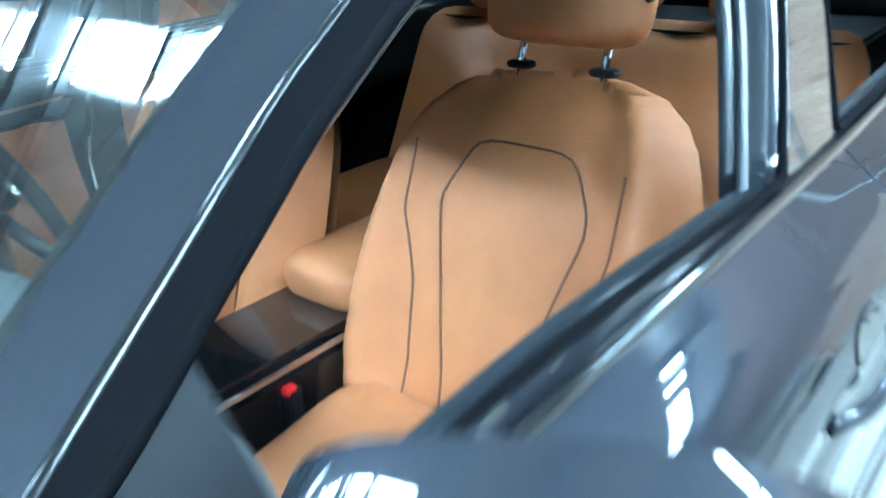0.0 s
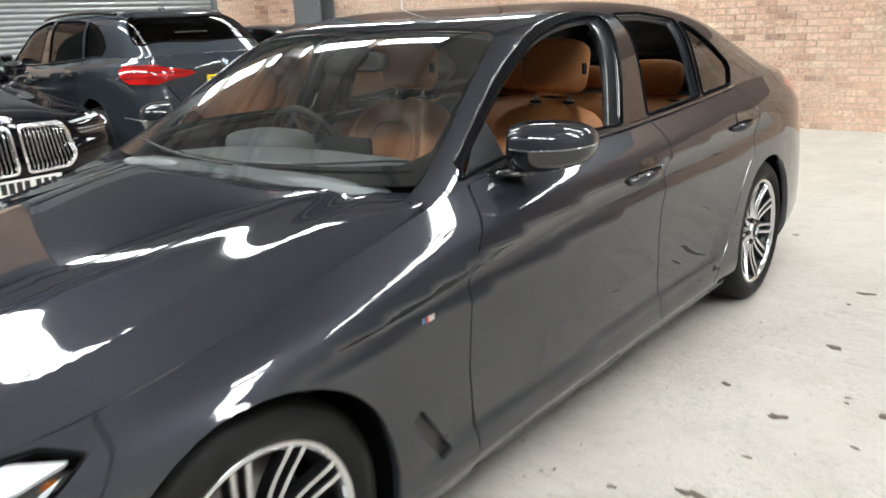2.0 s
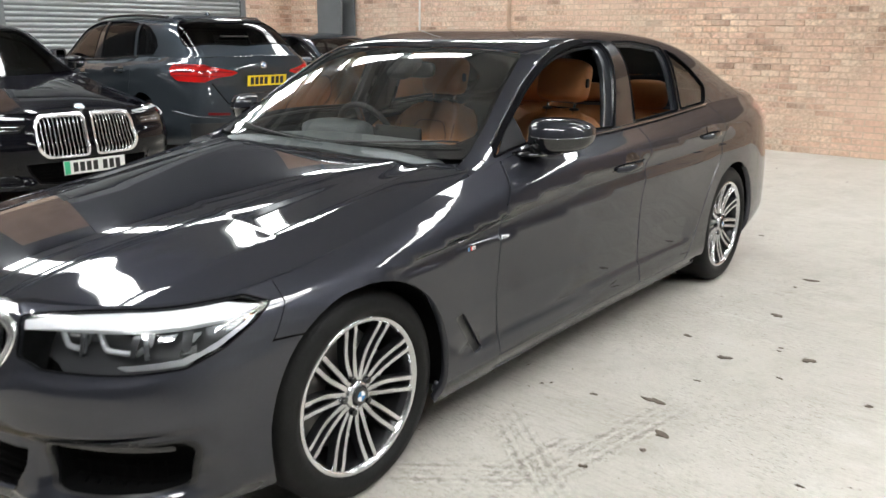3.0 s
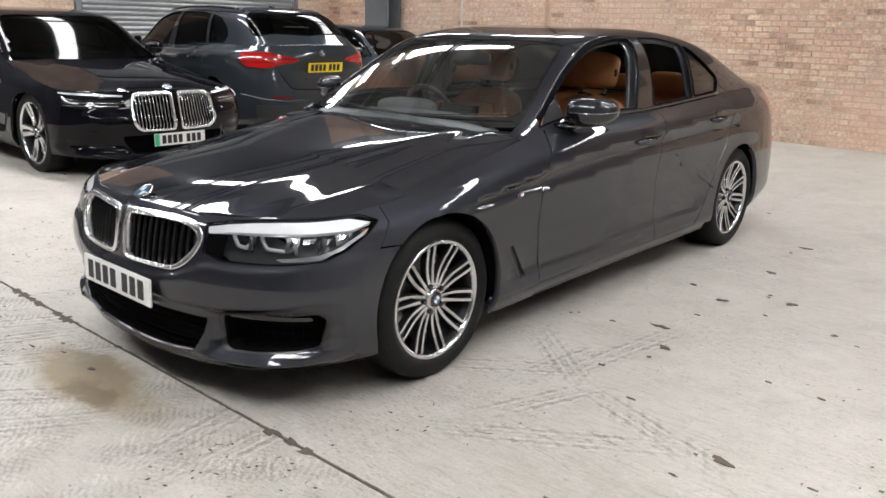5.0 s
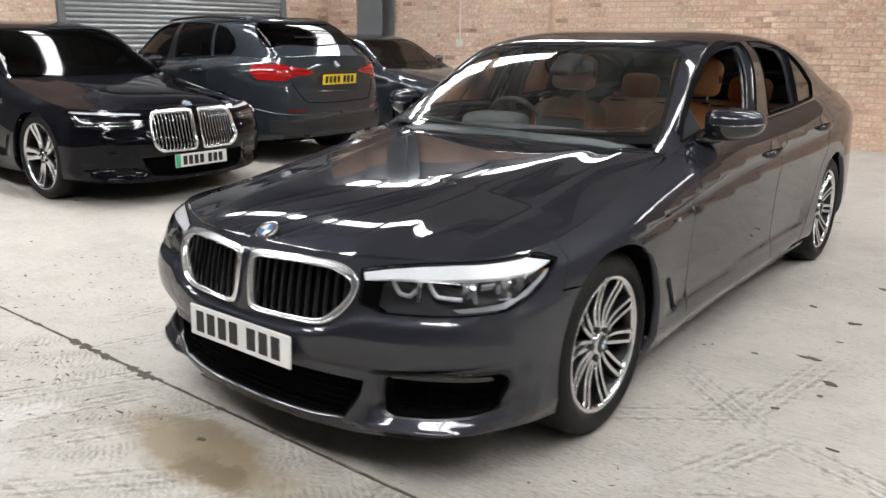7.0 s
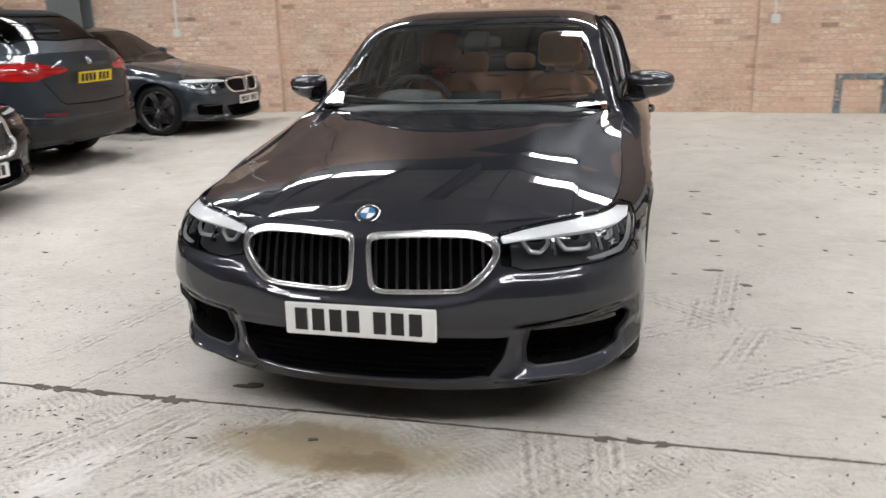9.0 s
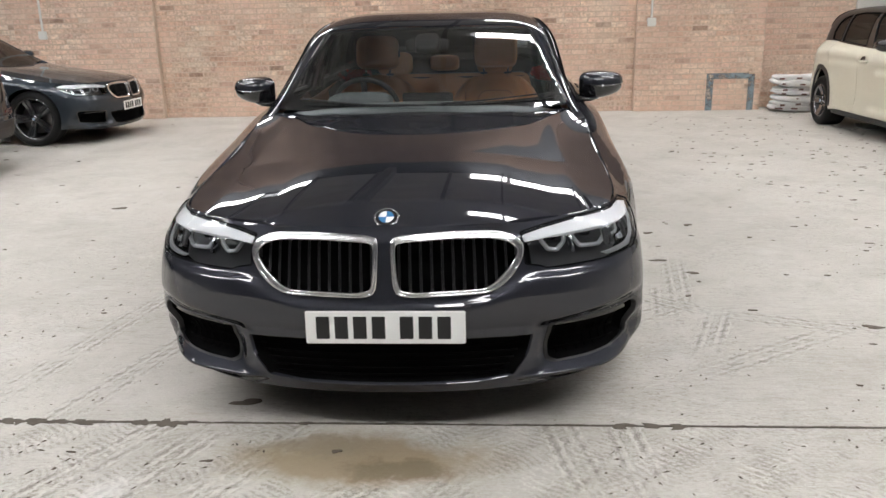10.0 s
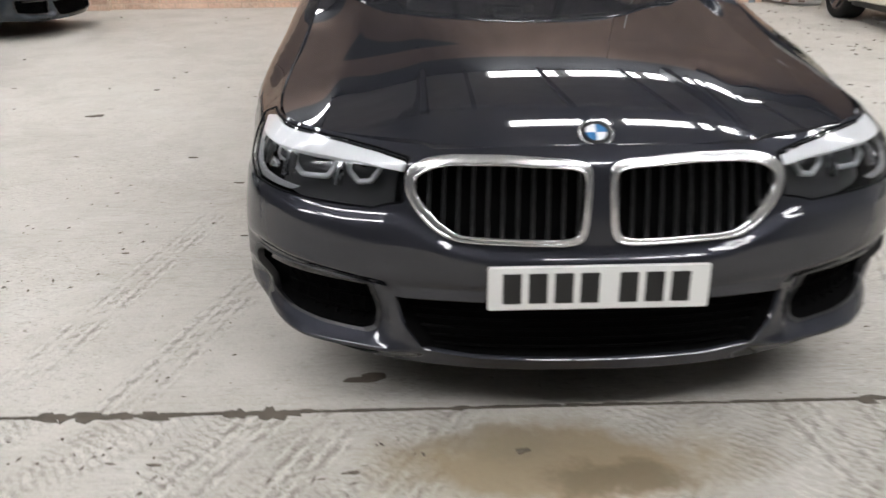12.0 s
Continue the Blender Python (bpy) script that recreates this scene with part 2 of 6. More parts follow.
def sheet(name, outline, fmap, mat, cuts=(), step=0.035, fold=0.012, core=(0, 1.6, 0.5), lift=0.0):
    """A panel: the 2D outline less the cuts, filled with small triangles, laid on the surface fmap, its rim folded inwards."""
    from mathutils.geometry import delaunay_2d_cdt

    outline = np.asarray(outline, float)
    loops = [dense(outline, step)] + [dense(c, step) for c in cuts]
    lo, hi = outline.min(0), outline.max(0)
    gx, gy = np.meshgrid(np.arange(lo[0] + step * 0.4, hi[0], step), np.arange(lo[1] + step * 0.4, hi[1], step))
    gx = gx + (np.arange(gx.shape[0])[:, None] % 2) * step * 0.5
    grid = np.stack([gx.ravel(), gy.ravel()], 1)
    keep = inside(outline, grid)
    for c in cuts:
        keep &= ~inside(c, grid)
    grid = grid[keep]
    rim = np.concatenate(loops)
    if len(grid):
        far = np.array([np.min(((rim - g) ** 2).sum(1)) for g in grid])
        grid = grid[far > (0.45 * step) ** 2]
    edges, base = [], 0
    for loop in loops:
        edges += [(base + i, base + (i + 1) % len(loop)) for i in range(len(loop))]
        base += len(loop)
    every = np.concatenate([rim, grid]) if len(grid) else rim
    verts, _, tris, *_ = delaunay_2d_cdt([Vector(p) for p in every], edges, [], 0, 1e-5)
    v = np.array([tuple(p) for p in verts])
    tri = np.array([t for t in tris if len(t) == 3])
    mid = v[tri].mean(1)
    keep = inside(outline, mid)
    for c in cuts:
        keep &= ~inside(c, mid)
    tri = tri[keep]
    used, inv = np.unique(tri, return_inverse=True)
    v, tri = v[used], inv.reshape(-1, 3)
    e = 2e-3
    p = fmap(v)
    du = fmap(v + [e, 0]) - fmap(v - [e, 0])
    dv = fmap(v + [0, e]) - fmap(v - [0, e])
    nrm = np.cross(du, dv)
    nrm /= np.linalg.norm(nrm, axis=1, keepdims=True) + 1e-12
    out = np.sign(((p - np.array(core)) * nrm).sum(1).mean()) or 1.0
    nrm *= out
    p = p + lift * nrm
    face = np.cross(p[tri[:, 1]] - p[tri[:, 0]], p[tri[:, 2]] - p[tri[:, 0]])
    wrong = (face * nrm[tri].mean(1)).sum(1) < 0
    tri[wrong] = tri[wrong][:, ::-1]
    verts, faces, norms = list(p), [tuple(t) for t in tri], list(nrm)
    if fold:
        count = {}
        for t in tri:
            for a, b in ((t[0], t[1]), (t[1], t[2]), (t[2], t[0])):
                count[(a, b)] = 1
        border = [(a, b) for a, b in count if (b, a) not in count]
        ids = {}
        for a, b in border:
            d = p[b] - p[a]
            side = np.cross(d, nrm[a])
            side /= np.linalg.norm(side) + 1e-12
            for i in (a, b):
                ids.setdefault(i, np.zeros(3))
                ids[i] = ids[i] + side
        first = len(verts)
        order = {i: first + 2 * k for k, i in enumerate(ids)}
        for i, side in ids.items():
            side = side / (np.linalg.norm(side) + 1e-12)
            verts += [p[i], p[i] - nrm[i] * fold]
            mixn = side + 0.6 * nrm[i]
            norms += [mixn / np.linalg.norm(mixn), side]
        faces += [(order[b], order[a], order[a] + 1, order[b] + 1) for a, b in border]
    return link_mesh(name, verts, faces, mat, norms)


def tube(name, points, r, mat, closed=False, n=8, flat=1.0):
    """A round or flattened bar swept along 3D points."""
    pts = np.asarray(points, float)
    k = len(pts)
    nxt, prv = (np.roll(pts, -1, 0), np.roll(pts, 1, 0)) if closed else (np.r_[pts[1:], pts[-1:]], np.r_[pts[:1], pts[:-1]])
    tan = nxt - prv
    tan /= np.linalg.norm(tan, axis=1, keepdims=True) + 1e-12
    ref = np.array([0, 0, 1.0]) if abs(tan[:, 2]).mean() < 0.8 else np.array([0, 1.0, 0])
    side = np.cross(tan, ref)
    side /= np.linalg.norm(side, axis=1, keepdims=True) + 1e-12
    up = np.cross(side, tan)
    verts = []
    for i in range(k):
        for j in range(n):
            a = 2 * np.pi * j / n
            verts.append(pts[i] + r * (np.cos(a) * side[i] * flat + np.sin(a) * up[i]))
    faces = []
    for i in range(k if closed else k - 1):
        for j in range(n):
            a, b = i * n + j, i * n + (j + 1) % n
            c, d = ((i + 1) % k) * n + (j + 1) % n, ((i + 1) % k) * n + j
            faces.append((a, b, c, d))
    if not closed:
        faces += [tuple(range(n))[::-1], tuple((k - 1) * n + j for j in range(n))]
    return link_mesh(name, verts, faces, mat)


def lathe(name, profile, mat, n=64, smooth=True):
    """Profile points (x, radius) turned round the x axis."""
    k, verts, faces = len(profile), [], []
    for i in range(n):
        a = 2 * np.pi * i / n
        verts += [(x, r * np.cos(a), r * np.sin(a)) for x, r in profile]
    for i in range(n):
        for j in range(k - 1):
            a, b = i * k + j, ((i + 1) % n) * k + j
            faces.append((a, a + 1, b + 1, b))
    return link_mesh(name, verts, faces, mat, smooth=smooth)


def pillow(name, size, mat, e1=0.5, e2=0.5, n=28, shape=None):
    """A soft block: a superellipsoid, bent by shape."""
    verts, faces = [], []
    sp = lambda c, e: np.sign(c) * abs(c) ** e
    for i in range(n + 1):
        a = -np.pi / 2 + np.pi * i / n
        for j in range(2 * n):
            b = np.pi * j / n
            p = np.array([sp(np.cos(a), e1) * sp(np.cos(b), e2), sp(np.cos(a), e1) * sp(np.sin(b), e2), sp(np.sin(a), e1)]) * np.array(size) / 2
            verts.append(shape(p) if shape else p)
    for i in range(n):
        for j in range(2 * n):
            faces.append((i * 2 * n + j, i * 2 * n + (j + 1) % (2 * n), (i + 1) * 2 * n + (j + 1) % (2 * n), (i + 1) * 2 * n + j))
    return link_mesh(name, verts, faces, mat)


def block(name, lo, hi, mat, r=0.01, seg=2):
    """A bevelled box between two corners."""
    bm = bmesh.new()
    bmesh.ops.create_cube(bm, size=1)
    lo, hi = Vector(lo), Vector(hi)
    for v in bm.verts:
        v.co = Vector([(lo[i] + hi[i]) / 2 + v.co[i] * (hi[i] - lo[i]) for i in range(3)])
    if r:
        bmesh.ops.bevel(bm, geom=bm.edges[:], offset=r, segments=seg, affect="EDGES")
    me = bpy.data.meshes.new(name)
    bm.to_mesh(me)
    bm.free()
    me.materials.append(mat)
    return me


def merged(name, meshes, mat):
    """Several meshes as one."""
    bm = bmesh.new()
    for me in meshes:
        bm.from_mesh(me)
        bpy.data.meshes.remove(me)
    me = bpy.data.meshes.new(name)
    bm.to_mesh(me)
    bm.free()
    me.materials.append(mat)
    return me


def moved(me, m):
    me.transform(m)
    return me


# ---- the car body's surfaces, in the car's own frame: x to its left, y back from the front axle, z up
PLAN = np.array([(0, -0.878), (0.25, -0.862), (0.45, -0.822), (0.635, -0.762), (0.775, -0.672), (0.862, -0.545), (0.908, -0.36), (0.928, -0.12), (0.934, 0.1),
                 (0.935, 0.6), (0.935, 1.2), (0.936, 2.0), (0.936, 2.7), (0.922, 3.3), (0.875, 3.68), (0.79, 3.9), (0.55, 4.03), (0, 4.07)])
_mirror = lambda p: p * [-1, 1]
_full = np.concatenate([_mirror(PLAN[3:0:-1]), PLAN, _mirror(PLAN[-2:-5:-1])])
_arc = np.r_[0, np.cumsum(np.linalg.norm(np.diff(_full, axis=0), axis=1))]
_arc = _arc - _arc[3]
plan_x, plan_y = natural(_arc, _full[:, 0]), natural(_arc, _full[:, 1])
S_END = _arc[3 + len(PLAN) - 1]
_s = np.linspace(0, S_END, 2400)
_px, _py = plan_x(_s), plan_y(_s)
_wide = int(np.argmax(_px > 0.90))


def sx(x):
    """Arc length at which the nose is x wide of the centre line."""
    return float(np.sign(x) * np.interp(abs(x), _px[:_wide], _s[:_wide]))


def sy(y, side=1):
    return float(side * np.interp(y, _py, _s))


# heights and insets of eight rows, bottom to top, at stations along the outline
STATIONS = [
    (0.0, (.166, .03), (.215, .010), (.33, .0), (.45, .0), (.55, .012), (.65, .028), (.70, .045), (.735, .085)),
    (sx(.45), (.168, .028), (.215, .006), (.33, .0), (.45, .0), (.55, .018), (.65, .042), (.69, .06), (.722, .10)),
    (sx(.75), (.180, .050), (.215, .008), (.33, -.002), (.45, .0), (.55, .014), (.63, .030), (.69, .062), (.735, .122)),
    (sy(-.545), (.192, .045), (.232, .000), (.33, -.016), (.45, -.010), (.55, .006), (.63, .022), (.69, .055), (.738, .114)),
    (sy(-.36), (.20, .02), (.25, .0), (.33, -.005), (.45, .0), (.55, .01), (.63, .022), (.69, .052), (.742, .108)),
    (sy(0), (.20, .02), (.26, .0), (.35, -.01), (.50, -.012), (.62, -.008), (.70, .004), (.75, .045), (.788, .12)),
    (sy(.5), (.18, .05), (.24, .02), (.33, .015), (.50, .014), (.64, .008), (.765, .004), (.832, .045), (.882, .135)),
    (sy(.9), (.18, .06), (.24, .025), (.33, .02), (.50, .02), (.65, .010), (.82, .0), (.893, .040), (.955, .135)),
    (sy(1.5), (.18, .065), (.24, .026), (.33, .02), (.50, .02), (.65, .010), (.855, .0), (.912, .033), (.978, .128)),
    (sy(2.2), (.18, .06), (.24, .026), (.33, .02), (.50, .018), (.66, .010), (.89, .0), (.938, .032), (1.0, .125)),
    (sy(2.7), (.19, .04), (.25, .01), (.35, .0), (.50, .0), (.66, .006), (.91, .0), (.96, .035), (1.025, .13)),
    (sy(3.1), (.20, .03), (.26, .0), (.35, -.008), (.50, -.008), (.66, .0), (.92, .004), (.97, .045), (1.035, .14)),
    (sy(3.5), (.22, .04), (.28, .01), (.37, .0), (.50, .0), (.66, .004), (.90, .014), (.965, .055), (1.03, .13)),
    (sy(3.88), (.25, .05), (.30, .01), (.40, .0), (.50, .0), (.66, .012), (.80, .04), (.93, .07), (1.03, .14)),
    (S_END, (.25, .05), (.30, .01), (.40, .0), (.50, .0), (.66, .04), (.80, .06), (.95, .06), (1.045, .12)),
]
_ss = [st[0] for st in STATIONS]
_mirrored = [-_ss[1]] + _ss + [2 * S_END - _ss[-2]]
_row = lambda i, k: natural(_mirrored, [STATIONS[1][1 + i][k]] + [st[1 + i][k] for st in STATIONS] + [STATIONS[-2][1 + i][k]])
_rows = [(_row(i, 0), _row(i, 1)) for i in range(8)]


def relief(a, y, x, z):
    """Sculpture of the skin as extra inset: the hollow under the shoulder crease, the steps of the nose."""
    low = np.interp(y, [-.2, .2, .6, .95, 1.35, 1.8, 2.8, 3.3], [.70, .69, .695, .715, .745, .765, .775, .78])
    top = _rows[5][0](a)
    u = np.clip((z - low) / np.maximum(top - low, .03), 0, 1)
    h = np.where(u < .42, np.sin(np.pi / 2 * u / .42), np.cos(np.pi / 2 * (u - .42) / .58))
    deep = np.interp(y, [.06, .25, .5, 1.2, 1.7, 2.7, 3.2], [0, .014, .023, .023, .017, .015, 0])
    out = deep * h
    # crease along the foot of the doors
    sill = np.interp(y, [.4, 2.5], [.335, .375])
    v = (z - sill) / np.where(z < sill, .022, .13)
    out = out + .011 * np.clip(1 - np.abs(v), 0, 1) * np.clip((y - .42) / .15, 0, 1) * np.clip((2.48 - y) / .15, 0, 1)
    # ledge under grilles and lamps
    nose = (y < -.2)
    ax = np.abs(x)
    line = np.interp(ax, [0, .25, .34, .40, .455, .50, .60, .76, .90], [.482, .486, .503, .530, .556, .564, .562, .572, .60])
    step = 1 / (1 + np.exp(-(line - z) / np.interp(ax, [.34, .41, .48], [.006, .011, .007]))) * np.clip((z - .40) / .10, 0, 1) ** .7
    fade = np.clip((-.28 - y) / .15, 0, 1)
    out = out - nose * fade * np.interp(ax, [.40, .52, .72, .82], [.023, .021, .019, .008]) * step
    # brow over the side intakes and the lip below
    brow = np.interp(ax, [.40, .50, .60, .80, .84, .90], [.36, .388, .404, .434, .437, .44])
    side = np.clip((ax - .46) / .06, 0, 1) * np.clip((-.50 - y) / .10, 0, 1)
    out = out + nose * side * .020 / (1 + np.exp(-(brow - z) / .006)) * np.clip((z - .235) / .04, 0, 1)
    # sloping shelf under the side intakes
    shelf = np.interp(z, [.206, .214, .260, .30], [0, .004, .032, .034]) * np.clip((.36 - z) / .06, 0, 1)
    out = out + nose * shelf * np.clip((ax - .50) / .07, 0, 1) * np.clip((-.46 - y) / .08, 0, 1)
    lip = np.exp(-((z - .214) / .014) ** 2) * np.clip((ax - .40) / .10, 0, 1) * np.clip((.86 - ax) / .14, 0, 1)
    out = out - nose * .022 * lip
    return out


def body(q):
    """The outer skin at (arc length, height)."""
    s, z = q[:, 0], q[:, 1]
    a = np.abs(s)
    zs = np.array([r[0](a) for r in _rows])
    ns = np.array([r[1](a) for r in _rows])
    z = np.clip(z, zs[0], zs[-1])
    h = np.diff(zs, axis=0)
    d = np.diff(ns, axis=0) / h
    m = np.zeros_like(ns)
    m[0], m[-1] = d[0], d[-1]
    m[1:-1] = (d[:-1] * h[1:] + d[1:] * h[:-1]) / (h[:-1] + h[1:])
    i = np.clip((z[None] >= zs[:-1]).sum(0) - 1, 0, 6)
    c = np.arange(len(z))
    t = (z - zs[i, c]) / h[i, c]
    ma = np.where(i == 5, 0.25 * m[i, c] + 0.75 * d[i, c], m[i, c])
    mb = np.where(i == 4, 0.25 * m[i + 1, c] + 0.75 * d[i, c], m[i + 1, c])
    inset = ((1 + 2 * t) * (1 - t) ** 2 * ns[i, c] + t * (1 - t) ** 2 * h[i, c] * ma + t * t * (3 - 2 * t) * ns[i + 1, c] + t * t * (t - 1) * h[i, c] * mb)
    px0, py0 = plan_x(a), plan_y(a)
    inset = inset + relief(a, py0, px0, z)
    e = 2e-3
    tx, ty = plan_x(a + e) - plan_x(a - e), plan_y(a + e) - plan_y(a - e)
    ln = np.hypot(tx, ty)
    px, py = plan_x(a) - inset * ty / ln, plan_y(a) + inset * tx / ln
    return np.stack([np.where(s < 0, -px, px), py, z], 1)


def top_of(y):
    return float(_rows[7][0](sy(y)))


def B(y, z, side=1):
    return (sy(y, side), z)


_edge = body(np.stack([_s, np.full_like(_s, 9.0)], 1))
belt_x = lambda y: np.interp(y, _edge[300:2300, 1], _edge[300:2300, 0])
belt_z = lambda y: np.interp(y, _edge[300:2300, 1], _edge[300:2300, 2])
SALOON = natural([0.3, 0.45, 0.6, 0.8, 1.0, 1.2, 1.3, 1.45, 1.7, 2.0, 2.3, 2.6, 2.85, 3.1, 3.35, 3.55, 3.75, 3.95],
                 [.775, .85, .93, 1.045, 1.165, 1.285, 1.336, 1.378, 1.408, 1.420, 1.416, 1.392, 1.345, 1.262, 1.158, 1.095, 1.075, 1.05])
SUV = natural([0.3, 0.45, 0.6, 0.8, 1.0, 1.2, 1.3, 1.45, 1.7, 2.0, 2.5, 3.0, 3.3, 3.5, 3.7, 3.9],
              [.775, .85, .93, 1.045, 1.165, 1.285, 1.336, 1.378, 1.408, 1.422, 1.425, 1.41, 1.37, 1.27, 1.12, 0.98])
HATCH = natural([0.3, 0.45, 0.6, 0.8, 1.0, 1.2, 1.3, 1.45, 1.7, 2.0, 2.5, 3.0, 3.35, 3.55, 3.7, 3.9],
                [.775, .85, .93, 1.045, 1.165, 1.285, 1.336, 1.385, 1.420, 1.435, 1.437, 1.425, 1.400, 1.345, 1.19, 0.98])
N_SEC, LEAN = 5.5, .14


def bubble(crown):
    """The upper shell (pillars, roof and glass) over (y, girth from the centre line), for a roof line."""
    def f(q):
        y, a = q[:, 0], np.clip(q[:, 1] / 0.55, -np.pi / 2, np.pi / 2)
        h = np.maximum(crown(y) - belt_z(y), 0.004)
        r = (np.abs(np.sin(a)) ** N_SEC + np.abs(np.cos(a)) ** N_SEC) ** (-1 / N_SEC)
        return np.stack([belt_x(y) * r * np.sin(a) * (1 - LEAN * r * np.cos(a)), y, belt_z(y) + h * r * np.cos(a)], 1)
    return f


def girth_x(x, y):
    """Bubble coordinates of the point above (x, y)."""
    u = min(abs(x) / float(belt_x(y)), 1)
    lo, hi = 0.0, math.pi / 2
    for _ in range(40):
        a = (lo + hi) / 2
        r = (math.sin(a) ** N_SEC + math.cos(a) ** N_SEC) ** (-1 / N_SEC)
        lo, hi = (a, hi) if r * math.sin(a) * (1 - LEAN * r * math.cos(a)) < u else (lo, a)
    return (y, math.copysign(0.55 * lo, x))


def girth_z(y, z, crown, side=1):
    """Bubble coordinates of the point of one flank at (y, z)."""
    v = min(max((z - float(belt_z(y))) / max(float(crown(y)) - float(belt_z(y)), 0.004), 0), 1)
    return (y, side * 0.55 * math.atan2((1 - v**N_SEC) ** (1 / N_SEC), v))


# ---- wheels
def make_wheel(parent, at, side, radius, rim, spokes, paint, style="double", width=0.24):
    """A wheel with its hub face at a point; its face looks to the car's left (side 1) or right (-1)."""
    w = new("wheel")
    w.parent = parent
    w.matrix_basis = pose(*at) @ pose(0, 0, 0, 0, 0, 0 if side > 0 else 180)
    k = radius
    tyre = [(-width + .03, rim), (-width + .01, rim + .02), (-width, k - .04), (-width + .02, k - .008), (-width + .05, k), (-.03, k), (.0, k - .005), (.02, k - .025), (.03, k - .055), (.028, rim + .025), (.018, rim + .008), (.0, rim)]
    part("tyre", lathe("tyre", tyre, M_RUBBER, 72), w, "black road tyre")
    barrel = [(.008, rim + .006), (.012, rim), (.006, rim - .010), (-.03, rim - .022), (-.16, rim - .03), (-.17, rim - .03), (-.17, .05), (-.165, .0)]
    part("rim", lathe("rim", barrel, M_RIM_DARK, 64), w)
    lip = [(.004, rim + .009), (.016, rim + .006), (.018, rim - .002), (.014, rim - .010), (.0, rim - .014)]
    part("rim_lip", lathe("rim_lip", lip, paint, 72), w, "machined rim edge")
    disc = [(-.09, .06), (-.085, .07), (-.085, rim - .06), (-.11, rim - .055)]
    part("brake_disc", lathe("brake_disc", disc, M_BRAKE, 48), w, "steel brake disc")
    verts, faces = [], []
    n = 10
    for i in range(n):
        t = i / (n - 1)
        r = .036 + (rim - .043) * t
        half = (.0060 + .0018 * (1 - t) ** 2 + .0012 * t**4) if style == "double" else (.017 - .006 * t + .012 * t**3)
        x = -.012 - .012 * math.sin(math.pi * min(1, t * 1.1)) + .022 * t
        bend = float(np.interp(t, [0, .16, .34, .55, 1], [.0075, .0095, .0150, .0178, .0190])) if style == "double" else .02 * t * t
        for dx, hw in ((-.03, half * 1.5), (-.004, half * 1.15), (0, half), (0, -half), (-.004, -half * 1.15), (-.03, -half * 1.5)):
            verts.append((x + dx, hw + bend, r))
    for i in range(n - 1):
        for j in range(5):
            a = i * 6 + j
            faces.append((a, a + 1, a + 7, a + 6))
    left = link_mesh("spoke", verts, faces, paint)
    left.polygons.foreach_set("use_smooth", [False] * len(left.polygons))
    right = link_mesh("spoke", [(x, -y, z) for x, y, z in verts], [f[::-1] for f in faces], paint)
    right.polygons.foreach_set("use_smooth", [False] * len(right.polygons))
    for me in (left, right):
        me.materials.append(M_RIM_DARK)
        for k_, poly in enumerate(me.polygons):
            poly.material_index = 0 if k_ % 5 in (1, 2, 3) else 1
    for i in range(spokes):
        for sgn, me in ((1, left), (-1, right)):
            o = part("spoke", me, w)
            o.matrix_basis = Matrix.Rotation(2 * math.pi * (i + .25) / spokes + (0 if style == "double" else sgn * math.radians(180 / spokes * .32)), 4, "X")
    cap = [(-.03, .050), (-.010, .046), (-.002, .040), (.0, .034)]
    part("hub", lathe("hub", cap, paint, 32), w)
    c = part("hub_cap", lathe("hub_cap", [(.0, .030), (.005, .028), (.007, .024), (.007, .0)], M_GLOSS, 32), w)
    for i in range(4):
        q = [(.0085, .0, .0)] + [(.0080, .016 * math.cos(math.pi / 2 * (i + j / 6)), .016 * math.sin(math.pi / 2 * (i + j / 6))) for j in range(7)]
        part("badge_quarter", link_mesh("badge_quarter", q, [tuple(range(8))], M_BLUE if i % 2 else M_WHITE, smooth=False), w)
    bolt = lathe("bolt", [(-.02, .011), (-.006, .011), (-.004, .008), (-.008, .0)], M_GLOSS, 10)
    for i in range(5):
        o = part("bolt", bolt, w)
        a = 2 * math.pi * (i + .5) / 5
        o.matrix_basis = pose(.002, .056 * math.cos(a), .056 * math.sin(a))
    return w


def roundel(parent, at, normal, r):
    """The round badge with its blue and white quarters, ring and rim."""
    o = new("badge")
    o.parent = parent
    o.matrix_basis = Matrix.Translation(at) @ Vector(normal).to_track_quat("X", "Z").to_matrix().to_4x4()
    part("rim", lathe("rim", [(-.002, r), (.005, r), (.006, r * .95), (.005, r * .9)], M_CHROME, 40), o, "chrome rim")
    part("ring", lathe("ring", [(.004, r * .93), (.0055, r * .75), (.0055, r * .62)], M_SLAT, 40), o, "black ring")
    for i in range(4):
        q = [(.0065, 0, 0)] + [(.0065, .62 * r * math.cos(math.pi / 2 * (i + j / 6)), .62 * r * math.sin(math.pi / 2 * (i + j / 6))) for j in range(7)]
        part("quarter", link_mesh("quarter", q, [tuple(range(8))], M_WHITE if i % 2 else M_BLUE, smooth=False), o)
    return o


